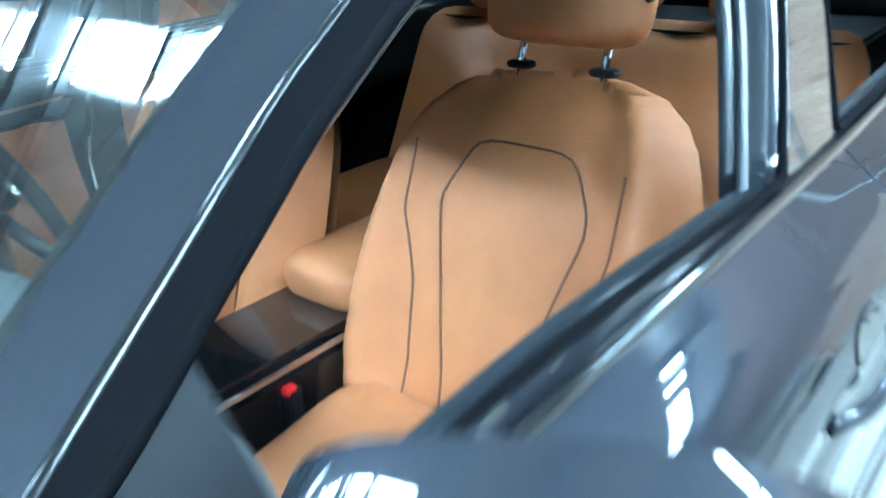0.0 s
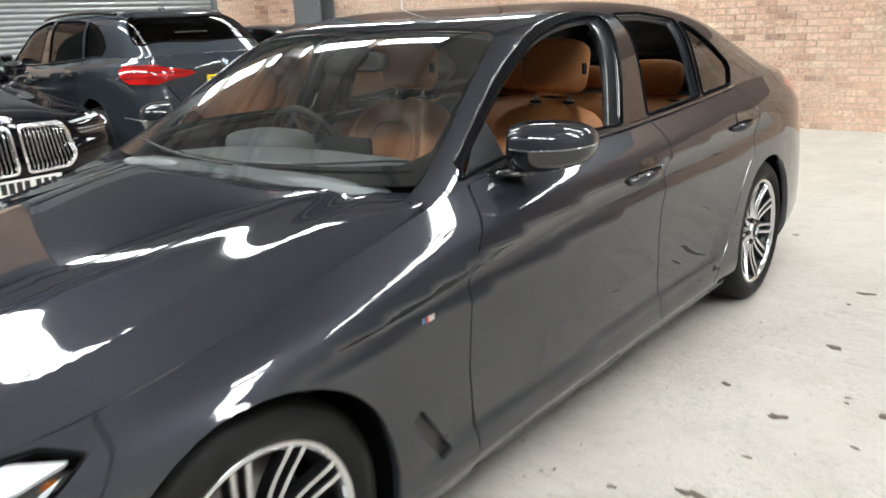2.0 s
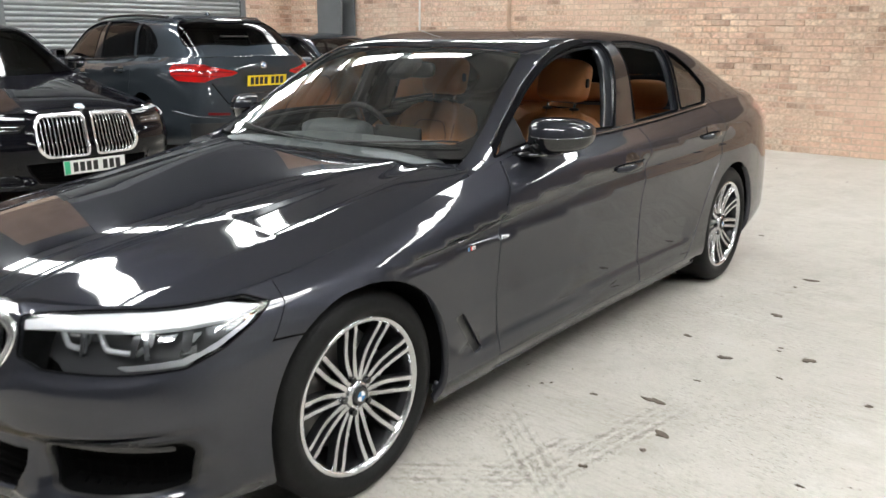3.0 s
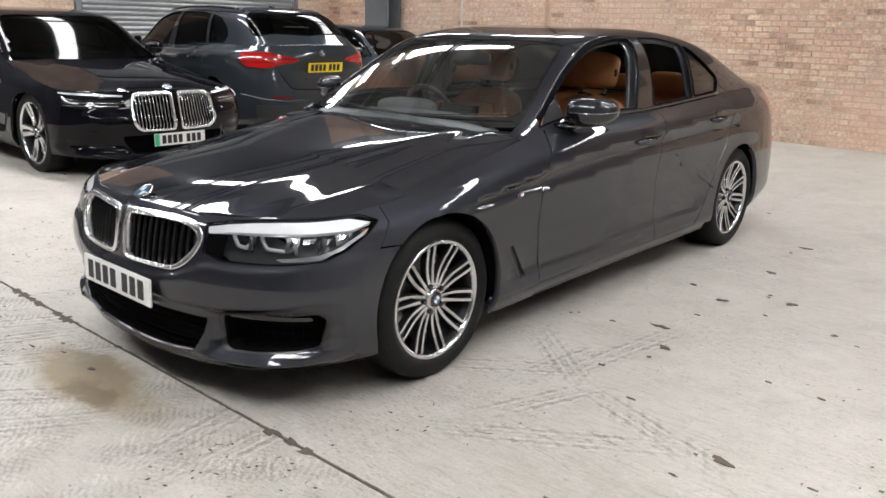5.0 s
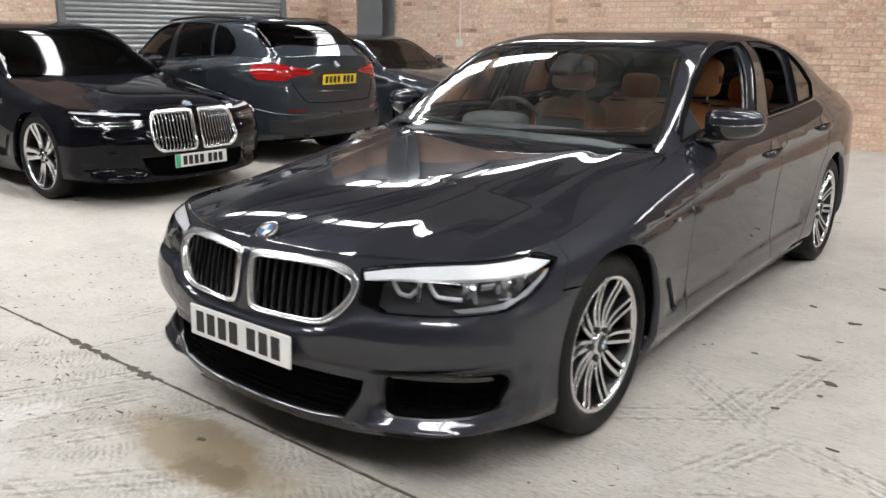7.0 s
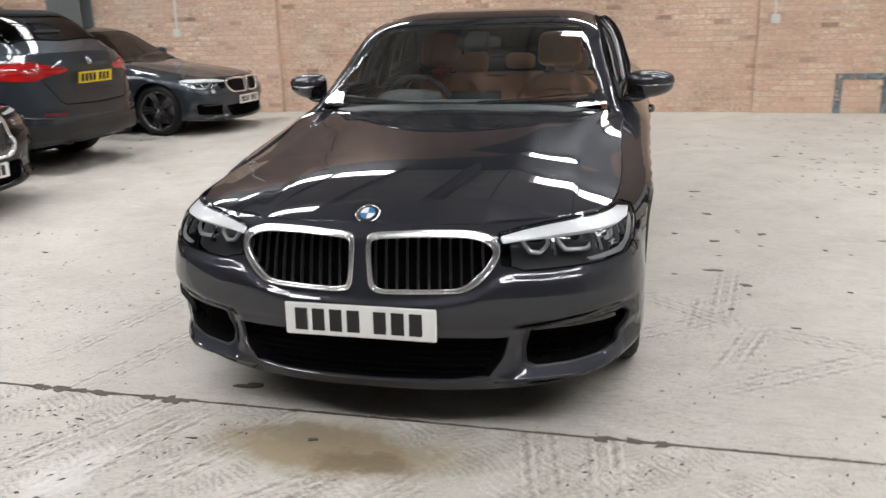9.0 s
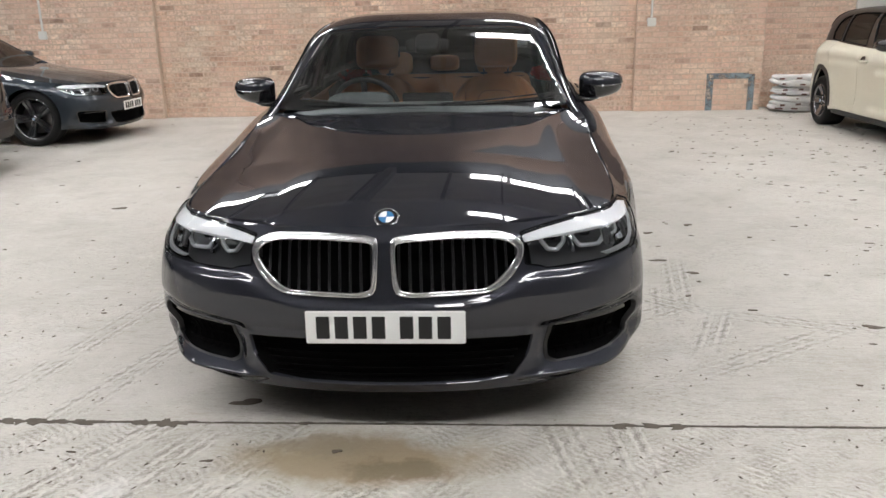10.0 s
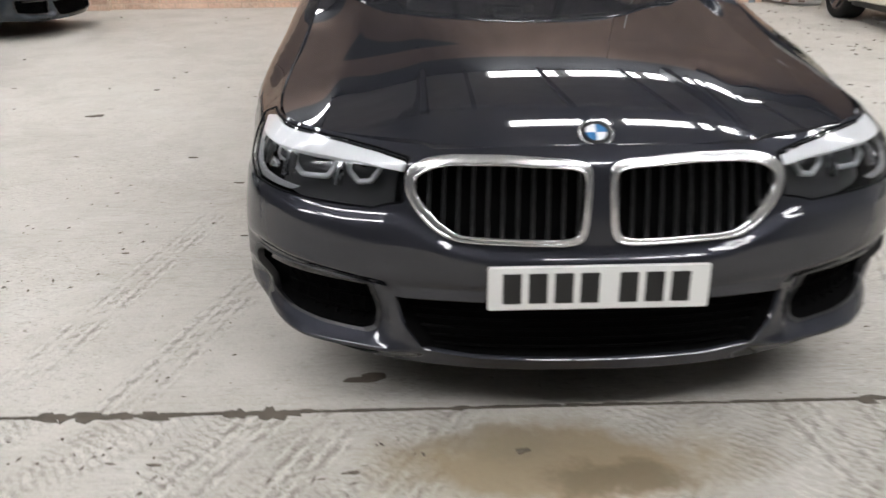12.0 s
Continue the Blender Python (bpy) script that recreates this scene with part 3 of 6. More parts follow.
def plate(parent, m, mat, w=.52, h=.111, green=False, chars=7):
    """A number plate, its face to -y, with dark bars in place of its characters."""
    o = part("number_plate", block("number_plate", (-w / 2, -.004, -h / 2), (w / 2, .004, h / 2), mat, .003), parent, "number plate with dark bars for characters")
    o.matrix_basis = m
    x = -w / 2 + (.075 if green else .035)
    if green:
        part("band", block("band", (-w / 2 + .003, -.0052, -h / 2 + .003), (-w / 2 + .05, -.004, h / 2 - .003), M_PLATE_G, 0), o, "green band")
    step = (w / 2 - .03 - x) / (chars + .5)
    for i in range(chars):
        if i == 4:
            x += step * .5
        part("bar", block("bar", (x, -.0054, -.038), (x + step * .72, -.004, .038), M_INK, .001, 1), o)
        x += step
    return o


# ---- the hood
hood_mid = np.poly1d(np.polyfit([-.80, -.75, -.6, -.3, 0, .3, .62], [.720, .742, .783, .834, .873, .906, .936], 4))
hood_low = np.poly1d(np.polyfit([-.82, -.72, -.6, -.36, 0, .3, .5, .7], [.655, .682, .714, .742, .790, .845, .886, .932], 3))


def hood(q):
    x, y = np.abs(q[:, 0]), q[:, 1]
    c, e = hood_mid(y), hood_low(y)
    z = c + (e - c) * (x / .79) ** (2.6 + 2.4 * np.clip((y + .1) / .7, 0, 1))
    z = z + .010 * np.clip((y - .1) / .6, 0, 1) ** 2 * (x / .7) ** 2
    ridge = .40 + .10 * (y + .75) / 1.4
    z = z + .006 / (1 + np.exp(-(ridge - x) / .022)) - .006
    fold = .64 - .04 * y
    z = z + .045 * (.05 - np.sqrt((x - fold) ** 2 + .006**2)) * np.exp(-((x - fold) / .1) ** 2)
    return np.stack([q[:, 0], y, z], 1)


def both(points):
    """A polygon from its left half, given from the centre line's one end to the other."""
    pts = [tuple(p) for p in points]
    return np.array(pts + [(-x, y) for x, y in pts[::-1] if abs(x) > 1e-6])


LAMP = lambda d: rounded([(d * sx(.452), .698), (d * sx(.54), .712), (d * sx(.64), .722), (d * sx(.75), .728), (d * sy(-.45), .732), (d * sy(-.37), .732), (d * sy(-.305), .708), (d * sy(-.37), .672), (d * sy(-.46), .632), (d * sy(-.565), .598),
                          (d * sx(.76), .590), (d * sx(.60), .584), (d * sx(.535), .582), (d * sx(.505), .592), (d * sx(.460), .600), (d * sx(.462), .655)], .008)
LAMP_SLIM = lambda d: rounded([(d * sx(.44), .702), (d * sx(.60), .716), (d * sx(.75), .726), (d * sy(-.42), .730), (d * sy(-.36), .722), (d * sy(-.45), .706), (d * sx(.76), .700), (d * sx(.60), .692), (d * sx(.45), .684)], .005)
KIDNEY = lambda d: rounded([(d * sx(.022), .685), (d * sx(.040), .703), (d * sx(.22), .709), (d * sx(.37), .704), (d * sx(.430), .690), (d * sx(.456), .664), (d * sx(.452), .624), (d * sx(.426), .581), (d * sx(.385), .543), (d * sx(.335), .518),
                            (d * sx(.07), .514), (d * sx(.032), .526)], .036)
BIG_KIDNEY = lambda d: rounded([(d * sx(.028), .70), (d * sx(.05), .72), (d * sx(.36), .715), (d * sx(.40), .66), (d * sx(.40), .46), (d * sx(.34), .40), (d * sx(.05), .395), (d * sx(.026), .42)], .04)
INTAKE = lambda d: rounded([(d * sx(.545), .386), (d * sx(.70), .400), (d * sy(-.575), .412), (d * sy(-.55), .39), (d * sy(-.565), .274), (d * sx(.79), .258), (d * sx(.68), .248), (d * sx(.565), .244), (d * sx(.535), .258), (d * sx(.532), .315)], .012)
GRILLE_LOW = rounded(both([(0, .366), (sx(.30), .366), (sx(.486), .362), (sx(.470), .30), (sx(.415), .220), (sx(.30), .203), (0, .196)]), .012)
ARCH = lambda y, r, z=.33: [(y + r * math.cos(a), z + r * math.sin(a)) for a in np.linspace(0, 2 * np.pi, 48, endpoint=False)]


def arch_cut(y, r, side):
    return np.array([B(a, b, side) for a, b in ARCH(y, r)])


# the upper edge of the front door's window
FRAME_Y = (.845, .925, 1.035, 1.13, 1.23, 1.337, 1.44, 1.54, 1.64)
FRAME_Z = (.985, 1.038, 1.108, 1.170, 1.228, 1.280, 1.313, 1.334, 1.348)


def side_glass(crown, side, suv):
    """Outlines of one flank's panes: front door, rear door, quarter."""
    g = lambda y, z: girth_z(y, z, crown, side)
    zb = lambda y: float(belt_z(y)) + .014
    up = lambda y, d: float(crown(y)) - d
    front = [g(.805, zb(.805))] + [g(y, z) for y, z in zip(FRAME_Y, FRAME_Z)] + [g(1.74, 1.356), g(1.835, 1.357), g(1.700, zb(1.700))]
    if suv:
        rear = [g(1.90, zb(1.9)), g(1.925, 1.358), g(2.4, 1.36), g(2.62, 1.34), g(2.66, zb(2.66))]
        quarter = [g(2.72, zb(2.72)), g(2.69, 1.34), g(2.9, 1.30), g(3.05, 1.22), g(3.12, 1.13), g(3.05, zb(3.05))]
    else:
        rear = [g(1.905, zb(1.905)), g(1.935, 1.360), g(2.15, 1.360), g(2.395, 1.328), g(2.393, zb(2.39))]
        quarter = [g(2.425, zb(2.425)), g(2.430, 1.320), g(2.52, 1.290), g(2.66, 1.215), g(2.79, 1.135), g(2.80, 1.10), g(2.755, zb(2.755))]
    return [rounded(p, .02) for p in (front, rear, quarter)]


def mirror_shell(d):
    """A door mirror's housing facing -y: painted cap, dark base and rear rim, and the line of its crease."""
    xs = [-.122, -.117, -.107, -.086, -.050, 0, .050, .085, .107, .121, .129, .132]
    top = [.026, .040, .050, .058, .063, .064, .060, .053, .044, .034, .026, .018]
    low = [-.036, -.058, -.072, -.079, -.079, -.074, -.065, -.054, -.041, -.028, -.016, -.004]
    nose = [.010, -.020, -.042, -.058, -.070, -.073, -.064, -.048, -.026, .000, .024, .044]
    crease = [.004, .002, .000, -.002, -.003, -.002, .000, .002, .004, .006, .007, .008]
    ts = np.linspace(0, 1, 34)
    f = [np.interp(ts, np.linspace(0, 1, len(xs)), c) for c in (xs, top, low, nose, crease)]
    for c in f:
        c[1:-1] = (c[:-2] + 2 * c[1:-1] + c[2:]) / 4
    m, back = 12, .050
    up, dn = [], []
    for x, t, l, n, c in zip(*f):
        for j in range(m):
            a = math.pi / 2 * j / (m - 1)
            up.append((d * x, back - (back - n) * math.sin(a) ** .62, c + (t - c) * math.cos(a) ** .72))
            dn.append((d * x, back - (back - n - .006) * math.cos(a) ** .70, c - .003 + (l - c + .003) * math.sin(a) ** .75))
    quad = [(i * m + j, i * m + j + 1, (i + 1) * m + j + 1, (i + 1) * m + j) for i in range(len(ts) - 1) for j in range(m - 1)]
    quad = quad if d > 0 else [q[::-1] for q in quad]
    rim_pts = [up[i * m] for i in range(len(ts))] + [dn[i * m + m - 1] for i in range(len(ts) - 1, -1, -1)]
    rim_pts = np.array(rim_pts)
    c = rim_pts.mean(0)
    k = len(rim_pts)
    rim_v = np.concatenate([rim_pts, c + (rim_pts - c) * [.86, 1, .84] + [0, .004, 0], c + (rim_pts - c) * [.84, 1, .82] - [0, .012, 0]])
    rim_f = [(r * k + i, r * k + (i + 1) % k, (r + 1) * k + (i + 1) % k, (r + 1) * k + i) for r in (0, 1) for i in range(k)] + [tuple(range(2 * k, 3 * k))]
    out = []
    for nm, v, fc in (("cap", up, quad), ("lower_cap", dn, quad), ("rear_rim", rim_v, rim_f)):
        me = link_mesh(nm, v, fc, M_TRIM)
        me.materials.clear()
        out.append(me)
    line = [(x, y - .001, z - .002) for x, y, z in (up[i * m + m - 1] for i in range(5, len(ts) - 3))]
    return out + [line]


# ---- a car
def dark_box_of(name, ring, core, depth, parent, label):
    """A near-black box added to keep an opening dark: walls from its rim inwards, closed at the back."""
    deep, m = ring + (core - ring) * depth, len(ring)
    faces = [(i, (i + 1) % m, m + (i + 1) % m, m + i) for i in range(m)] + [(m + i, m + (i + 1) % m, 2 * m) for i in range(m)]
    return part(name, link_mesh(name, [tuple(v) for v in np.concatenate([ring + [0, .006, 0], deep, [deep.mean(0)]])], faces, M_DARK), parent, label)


def build_car(name, label, m, paint, morph=None, crown=SALOON, suv=False, wheel=(.336, .245, 10, "double"), rim_paint=None, kidney=KIDNEY, cabin=False, open_windows=False,
              glass=None, detail=1.0, cladding=False, roof_paint=None, mirror_paint=None, slim=False):
    car = tagged(new(name), label, "car", "parked cars")
    car.matrix_basis = m
    mo = (lambda f: lambda q: morph(f(q))) if morph else (lambda f: f)
    skin, shell, lid = mo(body), mo(bubble(crown)), mo(hood)
    st = .035 / detail
    core = mo(lambda q: np.array([[0, 1.6, .55]]))(None)[0]
    sh = lambda n, o, f, mat, cuts=(), fold=.012, lift=0.0, step=None, parent=None, label="": part(n, sheet(n, o, f, mat, cuts, step or st, fold, core, lift), parent or car, label)
    one = lambda f, *p: f(np.array([p]))[0]
    glass = glass or M_GLASS
    R = .368
    # nose
    lamp_of = LAMP_SLIM if slim else LAMP
    lamps = [lamp_of(1), lamp_of(-1)]
    kidneys = [kidney(1), kidney(-1)]
    intakes = [INTAKE(1), INTAKE(-1)]
    front_cuts = lamps + kidneys + ([] if slim else intakes) + [GRILLE_LOW] + [arch_cut(0, R, d) for d in (1, -1)]
    bumper = both([(0, .745), (sx(.2), .745), (sx(.45), .735), (sx(.6), .74), (sx(.78), .77), (sy(-.42), .77), (sy(-.27), .77), (sy(-.27), .70), (sy(-.335), .612), (sy(-.22), .606), (sy(-.22), .2), (sy(-.36), .19), (sx(.75), .176), (sx(.45), .168), (0, .165)])
    sh("front_bumper", bumper, skin, paint, front_cuts, fold=.014, step=st * (.45 if cabin else .8))
    # near-black sheets stand in for the shade inside the nose openings
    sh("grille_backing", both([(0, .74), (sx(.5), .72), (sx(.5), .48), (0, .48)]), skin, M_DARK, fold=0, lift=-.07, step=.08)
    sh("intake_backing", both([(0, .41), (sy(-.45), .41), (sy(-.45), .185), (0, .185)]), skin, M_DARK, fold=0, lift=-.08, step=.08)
    for d, k in zip((1, -1), kidneys):
        thick_top, thick_out = (.013, .017) if kidney is KIDNEY else (.014, .014)
        c2, lo2, hi2 = k.mean(0), k.min(0), k.max(0)
        u, v = (k[:, 0] - c2[0]) / (hi2[0] - lo2[0]) * 2 * d, (k[:, 1] - c2[1]) / (hi2[1] - lo2[1]) * 2
        inner = k.copy()
        inner[:, 0] -= d * np.clip(u * 1.6, -1, 1) * np.where(u > 0, thick_out, .008)
        inner[:, 1] -= np.clip(v * 1.6, -1, 1) * np.where(v > 0, thick_top, .009)
        o = sh("kidney_grille", k, skin, M_BAND, [inner], fold=.03, lift=.010, step=.014, label="chrome kidney grille surround")
        for nm, lp, rr in (("outer_rim", k, .0048), ("inner_rim", inner, .0042)):
            ring = skin(dense(lp, .015))
            part(nm, tube(nm, ring + np.array([0, -.0065, .002]), rr, M_BRIGHT, True, 8), o)
        x0, x1 = k[:, 0].min(), k[:, 0].max()
        n = 12
        for i in range(n):
            s = x0 + (x1 - x0) * (i + .6) / (n + .2)
            zs = np.linspace(.38, .73, 60)
            zs = zs[inside(k, np.stack([np.full(60, s), zs], 1))]
            if len(zs) > 4:
                z = np.linspace(zs[0], zs[-1], 7)
                line = skin(np.stack([np.full(7, s), z], 1)) + [0, .012 if kidney is BIG_KIDNEY else .020, 0]
                part("slat", tube("slat", line, .0065 if kidney is KIDNEY else .008, M_CHROME if kidney is BIG_KIDNEY else M_GRILLE, False, 8, .6), o)
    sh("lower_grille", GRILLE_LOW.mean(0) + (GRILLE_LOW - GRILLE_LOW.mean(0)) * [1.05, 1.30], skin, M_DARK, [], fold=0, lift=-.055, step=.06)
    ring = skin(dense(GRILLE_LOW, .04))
    dark_box_of("grille_dark_box", ring, np.array([0, -.30, .29]), .30, car, "black box added to keep the lower grille dark inside")
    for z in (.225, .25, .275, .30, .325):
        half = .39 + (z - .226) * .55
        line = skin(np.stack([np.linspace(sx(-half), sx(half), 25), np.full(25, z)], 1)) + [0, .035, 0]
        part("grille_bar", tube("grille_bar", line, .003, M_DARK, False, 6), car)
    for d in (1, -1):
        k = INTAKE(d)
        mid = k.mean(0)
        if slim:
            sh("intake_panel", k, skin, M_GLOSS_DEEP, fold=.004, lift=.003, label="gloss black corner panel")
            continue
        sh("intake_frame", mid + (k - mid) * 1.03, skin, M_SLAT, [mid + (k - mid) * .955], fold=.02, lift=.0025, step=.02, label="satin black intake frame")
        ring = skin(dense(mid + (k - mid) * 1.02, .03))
        dark_box_of("intake_dark_box", ring, np.array([d * .50, -.45, .31]), .38, car, "black box added to keep the intake dark inside")
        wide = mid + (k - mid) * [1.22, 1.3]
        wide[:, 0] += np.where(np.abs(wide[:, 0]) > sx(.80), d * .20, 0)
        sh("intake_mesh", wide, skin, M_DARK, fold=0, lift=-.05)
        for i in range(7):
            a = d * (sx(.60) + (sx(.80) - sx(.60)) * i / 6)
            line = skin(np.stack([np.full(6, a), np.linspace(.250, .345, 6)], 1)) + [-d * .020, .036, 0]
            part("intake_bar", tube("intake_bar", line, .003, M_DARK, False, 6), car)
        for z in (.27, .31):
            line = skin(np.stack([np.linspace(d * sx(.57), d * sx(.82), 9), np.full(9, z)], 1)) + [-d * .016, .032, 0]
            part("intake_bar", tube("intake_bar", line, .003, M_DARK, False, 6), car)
        blade = rounded([(d * sx(.56), .384), (d * sx(.70), .390), (d * sy(-.605), .392), (d * sy(-.60), .378), (d * sx(.70), .374), (d * sx(.565), .370)], .008)
        sh("intake_blade", blade, skin, M_GLOSS, fold=.03, lift=-.014, step=.02, label="gloss black blade")
    # lamps
    for d in (1, -1):
        lamp = lamp_of(d)
        hl = sh("headlight", lamp if slim else lamp.mean(0) + (lamp - lamp.mean(0)) * [.985, 1.06], skin, M_GLOSS if slim else M_LAMP_IN, fold=0, lift=-.045 if slim else -.085)
        brow = rounded([(d * sx(.462), .692), (d * sx(.54), .706), (d * sx(.64), .717), (d * sx(.75), .724), (d * sy(-.42), .726), (d * sy(-.335), .708), (d * sy(-.42), .692), (d * sx(.77), .692), (d * sx(.67), .690), (d * sx(.56), .683), (d * sx(.47), .668)], .006)
        if slim:
            mid_ = lamp.mean(0)
            brow = mid_ + (lamp - mid_) * [.97, .72]
            low_lamp = rounded([(d * sx(.45), .652), (d * sx(.60), .664), (d * sx(.76), .668), (d * sy(-.50), .662), (d * sy(-.52), .606), (d * sx(.72), .592), (d * sx(.50), .596)], .012)
            ll = sh("lower_lamp", low_lamp, skin, M_GLOSS, fold=.004, lift=.003, label="black glass lower headlight")
            flick = skin(np.array([(d * sy(-.50), .690), (d * sy(-.55), .662), (d * sy(-.60), .645), (d * sx(.79), .640)])) + [0, -.005, 0]
            part("light_line", tube("light_line", flick, .006, M_LAMP_WHITE, False, 6), ll, "thin white light line")
            for z_ in (.615, .640):
                line = skin(np.stack([np.linspace(d * sx(.50), d * sy(-.53), 12), np.linspace(z_, z_ + .008, 12)], 1)) + [0, -.004, 0]
                part("light_bar", tube("light_bar", line, .003, M_SATIN, False, 6), ll, "thin silver light bar")
        sh("brow", brow, skin, M_LAMP_WHITE, fold=.02, lift=-.006, parent=hl, label="white daytime light brow", step=.02)
        for x0, x1 in () if slim else ((.530, .625), (.648, .782)):
            guide = [(d * sx(x0), .684), (d * sx(x0 + .006), .652), (d * sx(x0 + .028), .622), (d * sx(x1 - .034), .617), (d * sx(x1 - .006), .642), (d * sx(x1), .688)]
            tt = np.linspace(0, len(guide) - 1, 41)
            q = np.stack([np.interp(tt, range(len(guide)), [g_[i] for g_ in guide]) for i in (0, 1)], 1)
            q[1:-1] = (q[:-2] + 2 * q[1:-1] + q[2:]) / 4
            ring = skin(q)
            ring = ring + (np.array([0, .4, .6]) - ring) * .026 + [0, .035, 0]
            part("lamp_ring", tube("lamp_ring", ring, .0076, M_SILVER, False, 8), hl, "silver light ring")
            c = ring.mean(0)
            lens = pillow("projector", (.085, .04, .042), M_PROJECTOR, .7, .8, 14)
            moved(lens, Matrix.Translation(c + (np.array([0, .4, .6]) - c) * .045 + np.array([0, 0, .012])))
            part("projector", lens, hl, "dark projector lens")
        for a, b, c2, e2 in () if slim else ((sx(.772), sx(.79), .686, .632), (sy(-.56), sy(-.53), .686, .636), (sy(-.50), sy(-.47), .688, .648), (sy(-.44), sy(-.42), .688, .664)):
            sh("reflector", rounded([(d * a, c2), (d * b, c2), (d * (b - .02), e2), (d * (a - .008), e2)], .006), skin, M_LAMP_IN, fold=.01, lift=-.02, parent=hl, label="dark reflector blade", step=.02)
        if not slim:
            strip = rounded([(d * sx(.74), .606), (d * sy(-.57), .618), (d * sy(-.47), .648), (d * sy(-.38), .684), (d * sy(-.35), .694), (d * sy(-.39), .668), (d * sy(-.47), .636), (d * sy(-.565), .604), (d * sx(.76), .597)], .004)
            sh("chrome_edge", strip, skin, M_SILVER, fold=.01, lift=-.014, parent=hl, label="bright chrome lower edge", step=.015)
            sh("marker", rounded([(d * sy(-.385), .694), (d * sy(-.36), .696), (d * sy(-.36), .686), (d * sy(-.385), .676)], .004), skin, M_AMBER, fold=.006, lift=-.018, parent=hl, label="small amber side marker", step=.015)
            facets = (((sy(-.62), .690), (sy(-.57), .693), (sy(-.585), .670), (sy(-.625), .664)),
                      ((sy(-.555), .690), (sy(-.50), .692), (sy(-.525), .660), (sy(-.56), .650)), ((sy(-.485), .690), (sy(-.43), .693), (sy(-.46), .676), (sy(-.50), .656)),
                      ((sy(-.57), .642), (sy(-.525), .650), (sy(-.53), .634), (sy(-.575), .626)))
            for i, fa in enumerate(facets):
                sh("side_reflector", rounded([(d * a_, z_) for a_, z_ in fa], .003), skin, (M_CHROME, M_SILVER, M_SATIN)[i % 3], fold=.02, lift=(-.040, -.052, -.030, -.036, -.044)[i], parent=hl, label="silver reflector facet", step=.015)
            for x0, x1 in ((.633, .642), (.790, .800)):
                sh("divider", [(d * sx(x0), .690), (d * sx(x1), .690), (d * sx(x1 + .004), .622), (d * sx(x0 + .004), .622)], skin, M_SATIN, fold=.02, lift=-.024, parent=hl, label="silver divider between the lamps", step=.015)
        part("lamp_seal", tube("lamp_seal", skin(dense(lamp, .02)), .0028, M_SEAL, True, 6), hl, "black lamp seal")
        sh("lens", lamp, skin, M_LENS, fold=.006, lift=0, parent=hl, label="clear lamp lens")
    # hood
    e = _edge[(_s > sx(.46)) & (_s < sy(.625))][::12]
    edge = [(x - .007, y + (.004 if y < -.3 else 0)) for x, y, z in e]
    half = [(0, -.79), (.12, -.788), (.25, -.776), (.38, -.752)] + edge + [(.782, .655), (.758, .684), (.725, .697), (.60, .664), (.45, .632), (.25, .604), (0, .592)]
    sh("hood", both(half), lid, paint, fold=.025, step=st * .8)
    # flanks
    for d in (1, -1):
        b = lambda y, z: B(y, z, d)
        t = lambda y, k=.0: B(y, top_of(y) - k, d)
        fender = [b(-.266, .70), t(-.266)] + [t(y) for y in (-.25, -.1, .05, .2, .35, .5, .65, .80)] + [t(.82), b(.775, .90), b(.70, .82), b(.655, .70), b(.65, .5), b(.685, .255), b(.685, .18), b(.30, .18), b(-.22, .4), b(-.22, .612), b(-.327, .618)]
        arch = arch_cut(0, R, d)
        vent = rounded([b(.405, .476), b(.452, .484), b(.578, .320), b(.530, .306)], .012)
        f = sh("front_fender", fender, skin, paint, [arch, vent], fold=.03, step=st * .8)
        sh("vent", vent, skin, M_SLAT, fold=.0, lift=-.012, parent=f, label="satin black side vent")
        g1 = [b(.658, .5), b(.663, .70), b(.708, .82), b(.783, .90)]
        fd = [b(.693, .255)] + g1 + [t(.83)] + [t(y) for y in (1.0, 1.2, 1.4, 1.6)] + [t(1.80), t(1.905), b(1.868, .93), b(1.81, .84), b(1.776, .70), b(1.776, .6), b(1.80, .45), b(1.845, .25)]
        door1 = sh("front_door", fd, skin, paint, fold=.03)
        rd = [b(1.853, .25), b(1.808, .45), b(1.784, .6), b(1.784, .70), b(1.818, .84), b(1.876, .93), t(1.913)] + [t(y) for y in (2.0, 2.1, 2.3, 2.5, 2.65)] + [t(2.78), b(2.765, .89), b(2.712, .735), b(2.60, .60), b(2.50, .45), b(2.43, .33), b(2.36, .25)]
        door2 = sh("rear_door", rd, skin, paint, fold=.03)
        arch2 = arch_cut(2.975, R, d)
        tl = rounded([b(3.42, .985), b(3.62, 1.0), b(3.90, .965), b(3.95, .90), b(3.9, .85), b(3.5, .86)], .02)
        rq = [b(2.372, .25), b(2.44, .33), b(2.508, .45), b(2.608, .60), b(2.72, .735), b(2.773, .89), t(2.788)] + [t(y) for y in (2.9, 3.1, 3.3, 3.5, 3.7, 3.85)] + [(d * S_END, top_of(4.07)), (d * S_END, .26), b(3.9, .24), b(3.3, .21), b(2.9, .2)]
        sh("rear_quarter", rq, skin, paint, [arch2] + ([tl] if not suv else []), fold=.03)
        if not suv:
            sh("tail_light", tl, skin, M_RED, fold=.02, parent=car, label="red tail light")
        if cladding:
            for yc in (0, 2.975):
                sh("arch_trim", arch_cut(yc, R + .055, d), skin, M_TRIM, [arch_cut(yc, R - .004, d), [b(-1.2, .27), b(4.2, .27), b(4.2, -.3), b(-1.2, -.3)]], fold=.02, lift=.008, label="black wheel arch trim")
        sill = [b(.36, .235), b(.69, .243), b(1.85, .238), b(2.37, .24), b(2.56, .245), b(2.56, .16), b(.36, .16)]
